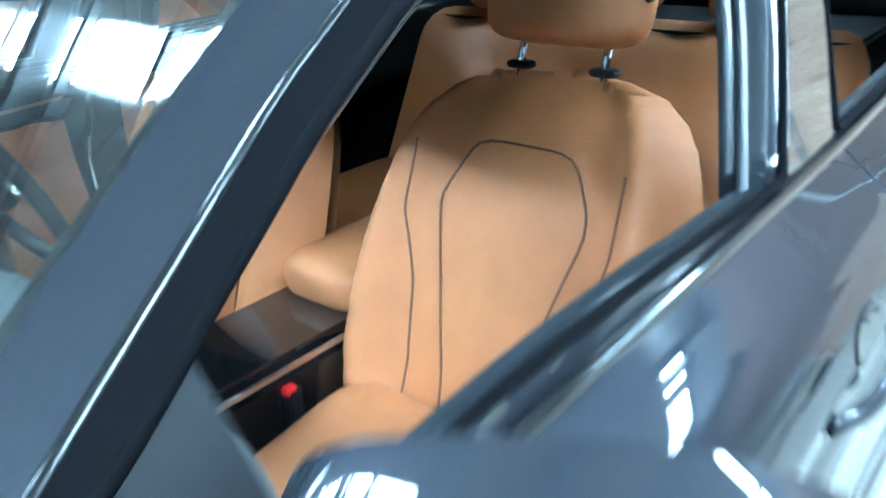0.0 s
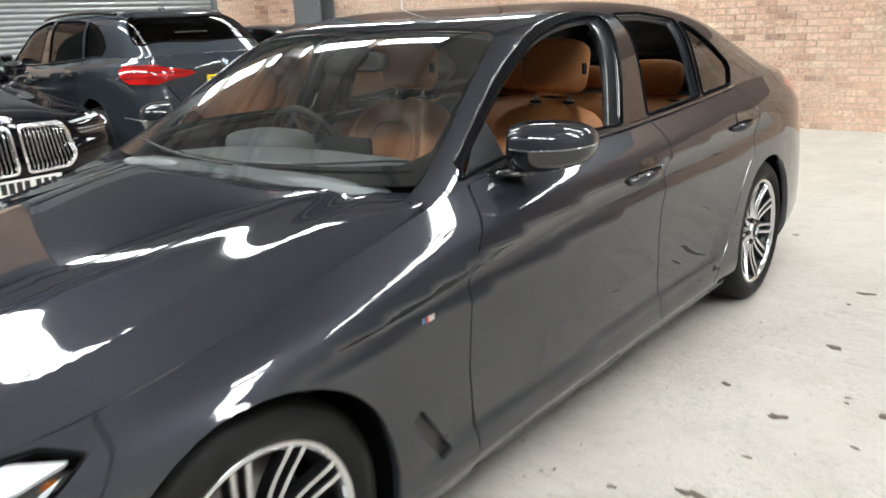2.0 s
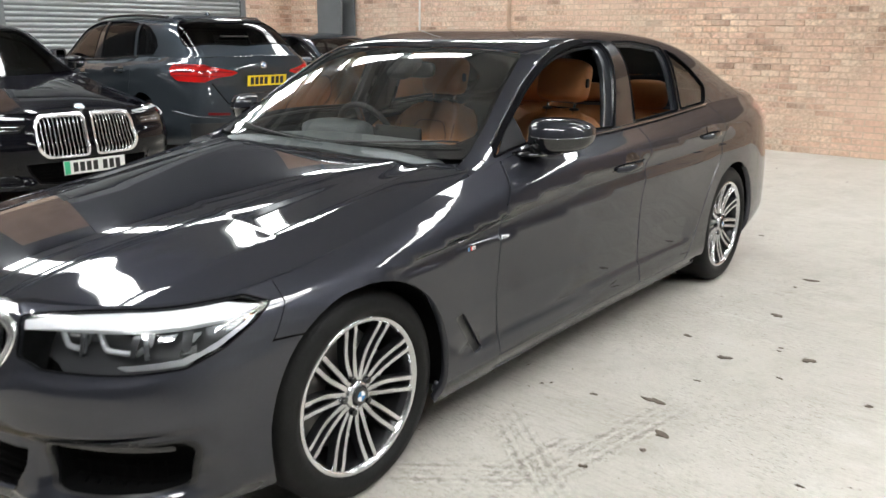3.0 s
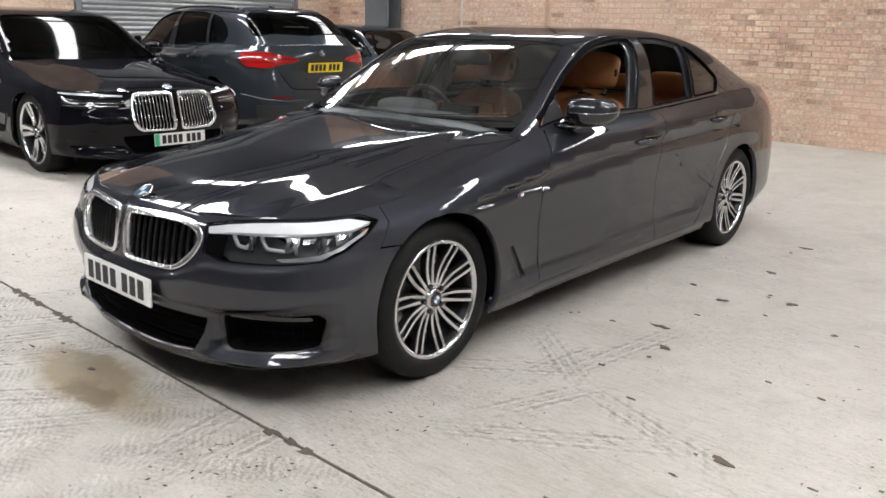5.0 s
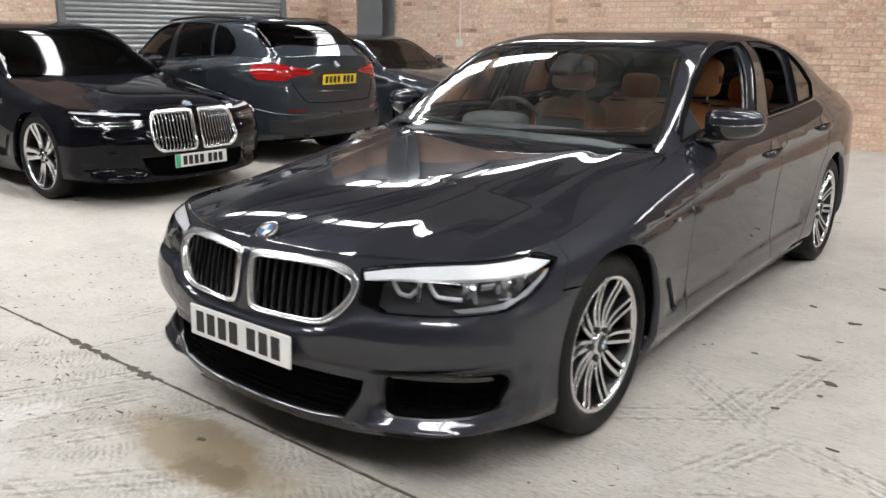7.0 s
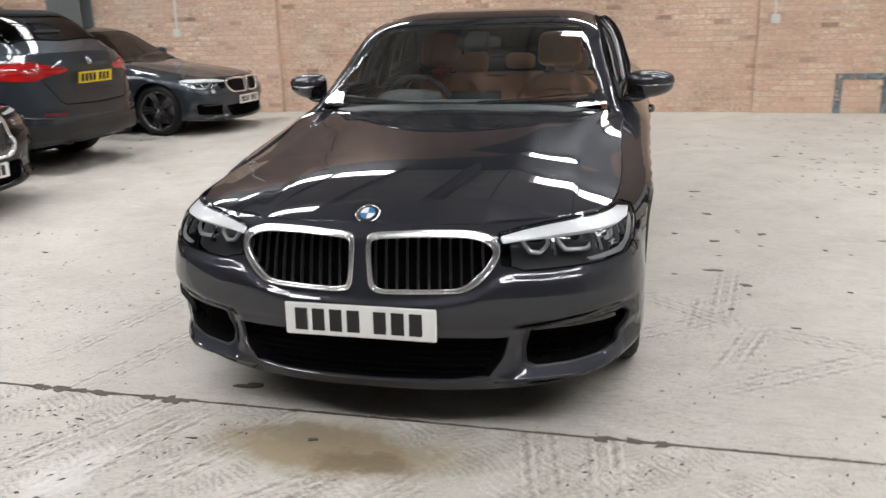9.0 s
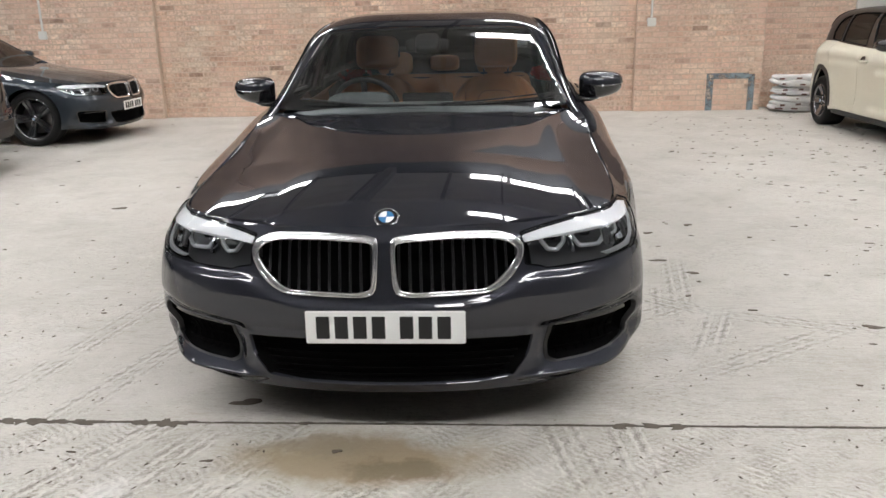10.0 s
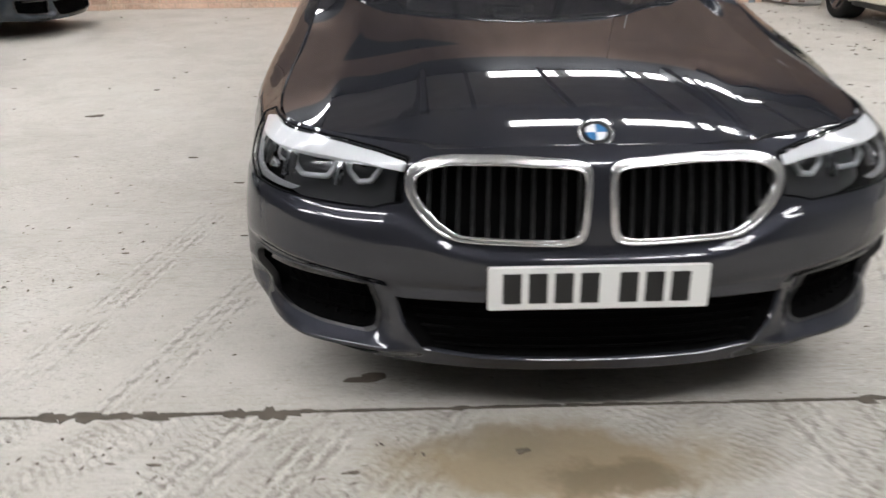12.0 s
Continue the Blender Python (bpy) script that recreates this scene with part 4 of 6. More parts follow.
        sh("sill", sill, skin, M_TRIM if cladding else paint, [arch, arch2], fold=.04, lift=-.006)
        for y0, door, zh in ((1.628, door1, .852), (2.55, door2, .905))[: 1 if cladding else 2]:
            pocket = rounded([b(y0 - .062, zh - .004), b(y0 - .035, zh - .032), b(y0 + .05, zh - .036), b(y0 + .095, zh + .002), b(y0 + .06, zh + .044), b(y0 - .03, zh + .040)], .035)
            o = sh("handle_pocket", pocket, skin, M_GLOSS, fold=.0, lift=.002, parent=door, label="dark handle recess", step=.02)
            ys = np.linspace(y0 - .118, y0 + .118, 15)
            line = skin(np.array([B(y, zh - .014 + .03 * (y - y0), d) for y in ys]))
            out_ = np.array([.004, .012, .020, .025, .028, .029, .030, .030, .030, .029, .027, .024, .018, .011, .003])
            line[:, 0] += d * out_
            bar = tube("door_handle", line, 1.0, paint, False, 10)
            thick = .0165 * np.sin(np.pi * np.linspace(.12, .9, 15)) ** .5
            co = np.array([tuple(v.co) for v in bar.vertices]).reshape(15, 10, 3)
            co = line[:, None, :] + (co - line[:, None, :]) * thick[:, None, None] * np.array([.62, 1, 1])
            for v, p_ in zip(bar.vertices, co.reshape(-1, 3)):
                v.co = p_
            bar.update()
            part("door_handle", bar, door, "body-coloured pull handle")
            sh("lock_cover", rounded([b(y0 + .125, zh + .001), b(y0 + .155, zh + .003), b(y0 + .152, zh - .014), b(y0 + .127, zh - .016)], .006), skin, paint, fold=.008, lift=.006, parent=door, step=.02) if not cladding and y0 < 2 else None
    # wheel wells and underside
    for y in (0, 2.975):
        for d in (1, -1):
            well = lathe("wheel_well", [(.0, R + .008), (-.30, R + .008), (-.30, .05)], M_DARK, 40)
            me = moved(well, pose(d * .895, y, .33) @ pose(0, 0, 0, 0, 0, 0 if d > 0 else 180))
            bm = bmesh.new()
            bm.from_mesh(me)
            bmesh.ops.bisect_plane(bm, geom=bm.verts[:] + bm.edges[:] + bm.faces[:], plane_co=(0, 0, .24), plane_no=(0, 0, 1), clear_inner=True)
            bm.to_mesh(me)
            bm.free()
            if morph:
                for v in me.vertices:
                    v.co = morph(np.array([v.co]))[0]
            part("wheel_well", me, car)
    floor_ = block("underbody", (-.62, -.55, .19), (.62, 3.7, .27), M_DARK, .02)
    plate_ = block("firewall", (-.68, .28, .25), (.68, .36, .80), M_DARK, .01)
    under = merged("underbody", [floor_, plate_, block("side", (-.84, .42, .2), (-.60, 2.55, .27), M_DARK, 0), block("side", (.60, .42, .2), (.84, 2.55, .27), M_DARK, 0)], M_DARK)
    if morph:
        for v in under.vertices:
            v.co = morph(np.array([v.co]))[0]
    part("underbody", under, car)
    # greenhouse
    screen_half = [(0, .60), (.25, .612), (.45, .640), (.60, .672), (.722, .706), (.706, .80), (.652, .985), (.626, 1.08), (.600, 1.18), (.572, 1.28), (.545, 1.318), (.3, 1.310), (0, 1.300)]
    gx = lambda pts: np.array([girth_x(x, y) for x, y in pts])
    mirror_ = lambda g: np.concatenate([g, (g * [1, -1])[::-1][1:-1]])
    screen = rounded(mirror_(gx(screen_half)), .03)

    def pane_bow(q):
        """The windscreen's own even bow between its two edges."""
        p, y = bubble(crown)(q), q[:, 0]
        xe = np.interp(y, [.60, .706, .80, .985, 1.08, 1.18, 1.28, 1.33], [.735, .728, .706, .652, .626, .600, .572, .545])
        g_e = np.array([girth_x(a, b)[1] for a, b in zip(xe, y)])
        mid, edge_ = bubble(crown)(np.stack([y, 0 * y], 1)), bubble(crown)(np.stack([y, g_e], 1))
        r = np.abs(p[:, 0]) / xe
        z = mid[:, 2] + (edge_[:, 2] - mid[:, 2]) * r**(3.6 if slim else 2.2)
        return np.stack([p[:, 0], p[:, 1], np.where(r < 1, z, p[:, 2])], 1)

    bow = mo(pane_bow)
    screen_cut = mirror_(gx([(0, .2), (.735, .2), (.735, .66), (.73, .704)] + screen_half[5:]))
    if suv:
        back_half = [(0, 3.26), (.52, 3.24), (.60, 3.30), (.70, 3.56), (.66, 3.64), (0, 3.68)]
    else:
        back_half = [(0, 2.80), (.5, 2.77), (.56, 2.80), (.66, 3.26), (.62, 3.32), (0, 3.40)]
    back = rounded(mirror_(gx(back_half)), .04)
    panes = {d: side_glass(crown, d, suv) for d in (1, -1)}
    end = 3.90 if suv else 3.43
    gb = .55 * math.pi / 2
    outline = [(.645, gb), (end, gb), (end, -gb), (.645, -gb)]
    cuts = [screen_cut, back] + panes[1] + panes[-1]
    sh("roof", outline, shell, roof_paint or paint, cuts, fold=.02, step=st * .8, label="roof with pillars")
    if not suv:
        sh("boot_lid", [(end + .006, gb), (3.93, gb), (3.93, -gb), (end + .006, -gb)], shell, paint, fold=.02)
    sh("windscreen", screen, bow, M_SCREEN if cabin else glass, fold=.004, lift=-.004, label="clear windscreen").visible_shadow = False
    cowl = mirror_(gx([(0, .588), (.25, .60), (.45, .628), (.60, .66), (.71, .695), (.68, .76), (.40, .70), (0, .67)]))
    frit2 = mirror_(gx([(0, .603), (.25, .615), (.45, .643), (.60, .675), (.720, .709), (.703, .80), (.650, .985), (.624, 1.08), (.598, 1.18), (.57, 1.28), (.552, 1.27), (.578, 1.17), (.628, .985), (.672, .83), (.62, .765), (.45, .722), (.25, .695), (0, .683)]))
    sh("screen_border", frit2, bow, M_GLOSS, fold=0, lift=-.010, label="black border of the windscreen")
    sh("cowl", cowl, shell, M_DARK, fold=.01, lift=-.035, label="black plastic scuttle panel")
    frit = mirror_(gx([(0, 1.275), (.3, 1.283), (.54, 1.290), (.56, 1.298), (.54, 1.313), (.3, 1.305), (0, 1.296)]))
    sh("sun_band", frit, bow, M_GLOSS, fold=0, lift=-.009, label="dark band along the screen's top")
    if suv:
        part("window_seal", tube("window_seal", shell(dense(back, .03)), .009, M_SEAL, True, 6), car, "black seal round the rear window")
    sh("rear_window", back, shell, glass if not suv else M_GLASS_BLACK, fold=.004, lift=-.004, label="rear window glass")
    for d in (1, -1):
        for i, (p, nm) in enumerate(zip(panes[d], ("front_side_window", "rear_side_window", "quarter_window"))):
            if not (open_windows and d == 1 and i < 2):
                sh(nm, p, shell, glass if i == 0 else (M_GLASS if cabin else M_GLASS_DARK), fold=.004, lift=-.006)
            loop = shell(dense(p, .03))
            part("window_seal", tube("window_seal", loop, .0055, M_SEAL, True, 6), car, "black window seal")
            if i == 0:
                ys = np.linspace(.83, 1.70, 26)
                zs = np.interp(ys, (.80,) + FRAME_Y + (1.74,), (.968,) + FRAME_Z + (1.354,)) + .019
                edge = shell(np.array([girth_z(a, b, crown, d) for a, b in zip(ys, zs)]))
                low_edge = [girth_z(a, b - .019, crown, d) for a, b in zip(ys, zs)]
                high_edge = [girth_z(a, b - .002, crown, d) for a, b in zip(ys, zs)]
                sh("frame_seal", low_edge + high_edge[::-1], shell, M_SEAL, fold=.006, lift=.003, label="black rubber seal along the door frame")
                part("frame_trim", tube("frame_trim", edge, .0045, M_GLOSS, False, 8), car, "gloss black strip along the door frame")
        g = lambda y, z: girth_z(y, z, crown, d)
        pil = [g(1.713, float(belt_z(1.72)) + .012), g(1.848, 1.356), g(1.945, 1.358), g(1.882, float(belt_z(1.88)) + .012)]
        sh("b_pillar", pil, shell, M_GLOSS, fold=.004, lift=.002, label="gloss black door pillar")
        # sealing strip along the belt
        line = skin(np.array([(B(y, top_of(y) - .004, d)) for y in np.linspace(.95, 2.76, 24)])) + [0, 0, .006]
        part("belt_trim", tube("belt_trim", line, .009, M_GLOSS, False, 6), car, "gloss black belt trim")
        # outside mirror
        mir = new("wing_mirror")
        mir.parent = car
        c = one(mo(lambda q: np.array([[d * .938, 1.015, 1.030]])), 0, 0)
        mir.matrix_basis = Matrix.Translation(c) @ pose(0, 0, 0, 0, 0, d * 31)
        halves = mirror_shell(d)
        part("cap", halves[0], mir, "body-coloured mirror cap").data.materials.append(mirror_paint or paint)
        part("lower_cap", halves[1], mir, "gloss black mirror base").data.materials.append(M_GLOSS)
        part("rear_rim", halves[2], mir, "black rim round the mirror glass").data.materials.append(M_TRIM)
        part("mirror_glass", moved(pillow("mirror_glass", (.17, .008, .092), M_MIRROR, .3, .5, 10), pose(0, .052, .0)), mir, "mirror glass")
        part("indicator", tube("indicator", halves[3], .0017, M_SATIN, False, 6), mir, "slim clear indicator")
        part("arm", tube("arm", [(-d * .05, .0, -.066), (-d * .09, -.005, -.074), (-d * .19, .01, -.074)], .014, M_GLOSS, False, 8, 2.2), mir, "gloss black mirror arm")
        sail = [g(.812, float(belt_z(.812)) + .008), g(.925, 1.035), g(1.010, 1.088), g(1.018, float(belt_z(1.0)) + .008)]
        sh("mirror_sail", sail, shell, M_SAIL, fold=.01, lift=-.002, label="satin black mirror triangle")
    # wheels
    for y in (0, 2.975):
        for d in (1, -1):
            p = one(mo(lambda q: np.array([[d * (.875 if y == 0 else .885), y, .335]])), 0, 0)
            make_wheel(car, (p[0], p[1], wheel[0] - .006), d, wheel[0], wheel[1], wheel[2], rim_paint or M_RIM, wheel[3])
    return car, mo, sh, skin, shell, lid


# ---- the building
WALL_Y, WALL_X0, WALL_X1, BACK_Y, TOP, EAVES = 8.78, -9.6, 9.4, -9.0, 5.6, 4.9


def nodes_of(m):
    nt = m.node_tree
    return nt, nt.nodes["Principled BSDF"]


STAINS = ((-.08, -1.0, .50, .19, 0.9, (0.25, 0.192, 0.115)), (.04, -1.06, .2, .08, 0.7, (0.13, 0.098, 0.058)), (-.25, -.92, .26, .07, 0.6, (0.21, 0.175, 0.12)), (-.86, -1.30, .13, .22, 0.5, (0.60, 0.585, 0.56)), (-.62, -1.5, .2, .16, 0.4, (0.56, 0.55, 0.53)))
TREADS = ((-.95, -1.0, .48, 62), (-.72, -1.0, .5, 66), (-1.2, -.6, .6, 75), (-.5, -1.15, .35, 60), (-.2, -1.32, .3, 48), (.05, -1.42, .28, 55), (.79, -.84, .25, -85), (.6, -.92, .2, -80),
          (1.34, .12, .2, 69), (1.2, .47, .2, 80), (1.33, .8, .28, 81), (1.14, .54, .2, -40), (1.05, .29, .18, 37), (1.76, .2, .24, -21), (1.56, -.8, .18, -70), (1.55, -.1, .3, 33), (-1.45, .1, .5, 80))


def concrete(name, treads, field, stains):
    """Worn power-floated concrete: cloudy, spotted, with scuffs from tyres."""
    m = material(name, (0.5, 0.47, 0.42), 0.62)
    nt, p = nodes_of(m)
    L, N = nt.links.new, nt.nodes.new
    tc = N("ShaderNodeTexCoord")

    def tex(scale, detail=8.0, rough=0.6, stretch=None, rot=0.0):
        mp = N("ShaderNodeMapping")
        mp.inputs["Scale"].default_value = stretch or (1, 1, 1)
        mp.inputs["Rotation"].default_value = (0, 0, rot)
        L(tc.outputs["Object"], mp.inputs[0])
        n = N("ShaderNodeTexNoise")
        n.inputs["Scale"].default_value, n.inputs["Detail"].default_value, n.inputs["Roughness"].default_value = scale, detail, rough
        L(mp.outputs[0], n.inputs["Vector"])
        return n.outputs[0]

    def ramp(src, a, b):
        r = N("ShaderNodeMapRange")
        r.inputs[1].default_value, r.inputs[2].default_value = a, b
        L(src, r.inputs[0])
        return r.outputs[0]

    def blend(fac, base, color):
        mix = N("ShaderNodeMix")
        mix.data_type = "RGBA"
        L(fac, mix.inputs[0])
        L(base, mix.inputs[6])
        mix.inputs[7].default_value = (*color, 1)
        return mix.outputs[2]

    def times(a, b):
        k = N("ShaderNodeMath")
        k.operation = "MULTIPLY"
        L(a, k.inputs[0])
        L(b, k.inputs[1]) if not isinstance(b, float) else None
        if isinstance(b, float):
            k.inputs[1].default_value = b
        return k.outputs[0]

    rgb = N("ShaderNodeRGB")
    rgb.outputs[0].default_value = (0.475, 0.448, 0.405, 1)
    c = blend(ramp(tex(0.45), 0.4, 0.7), rgb.outputs[0], (0.40, 0.376, 0.338))
    c = blend(times(ramp(tex(1.6, 9, 0.65), 0.50, 0.66), 0.55), c, (0.335, 0.312, 0.272))
    c = blend(times(ramp(tex(2.3, 9, 0.7, (1, 1.6, 1), .8), 0.54, 0.66), 0.6), c, (0.50, 0.485, 0.455))
    c = blend(times(ramp(tex(3.5, 10, 0.7), 0.5, 0.75), 0.5), c, (0.31, 0.283, 0.24))
    c = blend(times(ramp(tex(16, 8, 0.75), 0.56, 0.7), 0.55), c, (0.255, 0.232, 0.20))
    where = ramp(tex(0.9), 0.40, 0.56)
    for rot, fac in ((0.5, 0.32), (-0.45, 0.26), (1.15, 0.3)):
        c = blend(times(times(ramp(tex(4, 9, 0.75, (1.6, 14, 1), rot), 0.53, 0.62), where), fac), c, (0.235, 0.207, 0.168))
        c = blend(times(times(ramp(tex(5, 9, 0.75, (1.6, 15, 1), rot + .07), 0.56, 0.66), where), fac), c, (0.53, 0.505, 0.46))
    c = blend(ramp(tex(38, 3, 0.5), 0.70, 0.74), c, (0.16, 0.13, 0.10))
    near = ramp(tex(1.3, 4, .6), .44, .56)
    for rot, fac in ((1.05, .8), (.75, .6), (-1.3, .5)):
        c = blend(times(times(ramp(tex(26, 3, .6, (1, 4.5, 1), rot), .61, .66), near), fac), c, (0.185, 0.162, 0.13))
        c = blend(times(times(ramp(tex(24, 3, .6, (1, 4.5, 1), rot + .05), .62, .68), near), fac), c, (0.56, 0.54, 0.50))
    # a field of faint crossing tread prints
    for deg, fac, dark in field:
        mp = N("ShaderNodeMapping")
        mp.vector_type = "TEXTURE"
        mp.inputs["Rotation"].default_value = (0, 0, math.radians(deg))
        L(tc.outputs["Object"], mp.inputs[0])
        wave = N("ShaderNodeTexWave")
        wave.bands_direction = "X"
        wave.inputs["Scale"].default_value, wave.inputs["Distortion"].default_value = 13.0 if dark else 10.0, 9.0
        wave.inputs["Detail"].default_value, wave.inputs["Detail Scale"].default_value, wave.inputs["Detail Roughness"].default_value = 5, 4, 0.8
        L(mp.outputs[0], wave.inputs["Vector"])
        strip = N("ShaderNodeTexWave")
        strip.bands_direction = "Y"
        strip.inputs["Scale"].default_value, strip.inputs["Distortion"].default_value = 1.3, 1.5
        L(mp.outputs[0], strip.inputs["Vector"])
        xyz = N("ShaderNodeSeparateXYZ")
        L(tc.outputs["Object"], xyz.inputs[0])
        zone = ramp(xyz.outputs[1], -3.6, -2.4)
        fac_ = times(times(ramp(wave.outputs[0], .58, .85), ramp(strip.outputs[0], .45, .70)), times(ramp(tex(2.2 + deg * .01, 8, .75), .46, .56), zone))
        c = blend(times(fac_, fac), c, (0.16, 0.138, 0.11) if dark else (0.58, 0.555, 0.51))
    # prints of tyre treads in the dust
    for i, (cx, cy, half, deg) in enumerate(treads):
        mp = N("ShaderNodeMapping")
        mp.vector_type = "TEXTURE"
        mp.inputs["Location"].default_value, mp.inputs["Rotation"].default_value = (cx, cy, 0), (0, 0, math.radians(deg))
        L(tc.outputs["Object"], mp.inputs[0])
        xyz = N("ShaderNodeSeparateXYZ")
        L(mp.outputs[0], xyz.inputs[0])
        mask = None
        for axis, ext in ((0, half * 1.5), (1, .075)):
            ab = N("ShaderNodeMath")
            ab.operation = "ABSOLUTE"
            L(xyz.outputs[axis], ab.inputs[0])
            one = ramp(ab.outputs[0], ext * 1.15, ext * (.5 if axis == 0 else .85))
            mask = one if mask is None else times(mask, one)
        for direction, scale, dark in (("DIAGONAL", 8.0, 1), ("Y", 11.0, 1), ("Y", 7.0, 0)):
            wave = N("ShaderNodeTexWave")
            wave.bands_direction = direction
            wave.inputs["Scale"].default_value, wave.inputs["Distortion"].default_value = scale, 6.0
            wave.inputs["Detail"].default_value, wave.inputs["Detail Scale"].default_value, wave.inputs["Detail Roughness"].default_value = 5, 5, 0.8
            L(mp.outputs[0], wave.inputs["Vector"])
            fac = times(times(ramp(wave.outputs[0], .62, .86), mask), ramp(tex(8 + i % 4, 6, .75), .41, .55))
            c = blend(times(fac, .55 if dark else .75), c, (0.13, 0.112, 0.088) if dark else (0.56, 0.535, 0.49))
    c = blend(times(ramp(tex(95, 6, .8), .5, .7), .45), c, (0.25, 0.228, 0.195))
    c = blend(times(ramp(tex(70, 6, .8), .52, .72), .5), c, (0.58, 0.55, 0.505))
    # a damp brown stain, ragged, with a darker core
    for cx, cy, sxx, syy, amount, col in stains:
        mp = N("ShaderNodeMapping")
        mp.vector_type = "TEXTURE"
        mp.inputs["Location"].default_value, mp.inputs["Scale"].default_value = (cx, cy, 0), (sxx, syy, 1)
        warp = N("ShaderNodeTexNoise")
        warp.inputs["Scale"].default_value, warp.inputs["Detail"].default_value, warp.inputs["Roughness"].default_value = 4.5, 9, .68
        L(tc.outputs["Object"], warp.inputs["Vector"])
        add = N("ShaderNodeVectorMath")
        add.operation = "MULTIPLY_ADD"
        L(warp.outputs["Color"], add.inputs[0])
        add.inputs[1].default_value = (.55, .34, 0)
        L(tc.outputs["Object"], add.inputs[2])
        sub = N("ShaderNodeVectorMath")
        sub.operation = "SUBTRACT"
        L(add.outputs[0], sub.inputs[0])
        sub.inputs[1].default_value = (.275, .17, 0)
        L(sub.outputs[0], mp.inputs[0])
        ln = N("ShaderNodeVectorMath")
        ln.operation = "LENGTH"
        L(mp.outputs[0], ln.inputs[0])
        c = blend(times(ramp(ln.outputs["Value"], 1.05, 0.55), amount), c, col)
    L(c, p.inputs["Base Color"])
    b = N("ShaderNodeBump")
    b.inputs["Strength"].default_value, b.inputs["Distance"].default_value = 0.7, 0.004
    L(tex(30, 8, 0.7), b.inputs["Height"])
    L(b.outputs[0], p.inputs["Normal"])
    rr = N("ShaderNodeMapRange")
    rr.inputs[3].default_value, rr.inputs[4].default_value = 0.42, 0.85
    L(tex(2.0), rr.inputs[0])
    L(rr.outputs[0], p.inputs["Roughness"])
    return m


def brick_material(name, per_object):
    """Old stock brick: each brick between buff, orange and brown, speckled and sooted."""
    m = material(name, (0.45, 0.27, 0.17), 0.88)
    nt, p = nodes_of(m)
    L, N = nt.links.new, nt.nodes.new
    tc = N("ShaderNodeTexCoord")
    pick = N("ShaderNodeObjectInfo").outputs["Random"] if per_object else N("ShaderNodeNewGeometry").outputs["Random Per Island"]
    r = N("ShaderNodeValToRGB")
    e = r.color_ramp.elements
    e[0].position, e[0].color = 0.0, (0.78, 0.63, 0.49, 1)
    e[1].position, e[1].color = 1.0, (0.36, 0.235, 0.17, 1)
    for pos, col in ((0.18, (0.70, 0.51, 0.38, 1)), (0.36, (0.62, 0.40, 0.29, 1)), (0.52, (0.72, 0.55, 0.42, 1)), (0.68, (0.66, 0.44, 0.34, 1)), (0.84, (0.77, 0.63, 0.50, 1)), (0.94, (0.56, 0.36, 0.26, 1)), (0.97, (0.36, 0.235, 0.17, 1))):
        e.new(pos).color = col
    L(pick, r.inputs[0])
    n = N("ShaderNodeTexNoise")
    n.inputs["Scale"].default_value, n.inputs["Detail"].default_value = 28, 8
    big = N("ShaderNodeTexNoise")
    big.inputs["Scale"].default_value, big.inputs["Detail"].default_value = 0.9, 6
    for t in (n, big):
        L(tc.outputs["Object"] if not per_object else N("ShaderNodeNewGeometry").outputs["Position"], t.inputs["Vector"])
    mr = N("ShaderNodeMapRange")
    mr.inputs[1].default_value, mr.inputs[2].default_value, mr.inputs[3].default_value, mr.inputs[4].default_value = 0.3, 0.7, 0.62, 1.22
    L(n.outputs[0], mr.inputs[0])
    mr2 = N("ShaderNodeMapRange")
    mr2.inputs[1].default_value, mr2.inputs[2].default_value, mr2.inputs[3].default_value, mr2.inputs[4].default_value = 0.35, 0.65, 0.8, 1.1
    L(big.outputs[0], mr2.inputs[0])
    mul = N("ShaderNodeMath")
    mul.operation = "MULTIPLY"
    L(mr.outputs[0], mul.inputs[0])
    L(mr2.outputs[0], mul.inputs[1])
    vm = N("ShaderNodeVectorMath")
    vm.operation = "SCALE"
    L(r.outputs[0], vm.inputs[0])
    L(mul.outputs[0], vm.inputs["Scale"])
    col = vm.outputs[0]
    for scale, lo_, hi_, tint, amount in ((1.7, .48, .62, (0.74, 0.61, 0.48), .5), (.55, .46, .60, (0.71, 0.49, 0.38), .62), (1.2, .52, .66, (0.66, 0.42, 0.32), .5), (2.6, .60, .70, (0.33, 0.22, 0.16), .45), (7.0, .62, .72, (0.78, 0.68, 0.56), .5), (9.0, .66, .74, (0.30, 0.20, 0.15), .6)):
        t = N("ShaderNodeTexNoise")
        t.inputs["Scale"].default_value, t.inputs["Detail"].default_value, t.inputs["Roughness"].default_value = scale, 9, .7
        off = N("ShaderNodeVectorMath")
        L(N("ShaderNodeNewGeometry").outputs["Position"], off.inputs[0])
        off.inputs[1].default_value = (scale * 7, 0, scale * 3)
        L(off.outputs[0], t.inputs["Vector"])
        mr3 = N("ShaderNodeMapRange")
        mr3.inputs[1].default_value, mr3.inputs[2].default_value, mr3.inputs[4].default_value = lo_, hi_, amount
        L(t.outputs[0], mr3.inputs[0])
        mix = N("ShaderNodeMix")
        mix.data_type = "RGBA"
        L(mr3.outputs[0], mix.inputs[0])
        L(col, mix.inputs[6])
        mix.inputs[7].default_value = (*tint, 1)
        col = mix.outputs[2]
    L(col, p.inputs["Base Color"])
    b = N("ShaderNodeBump")
    b.inputs["Strength"].default_value, b.inputs["Distance"].default_value = 0.6, 0.004
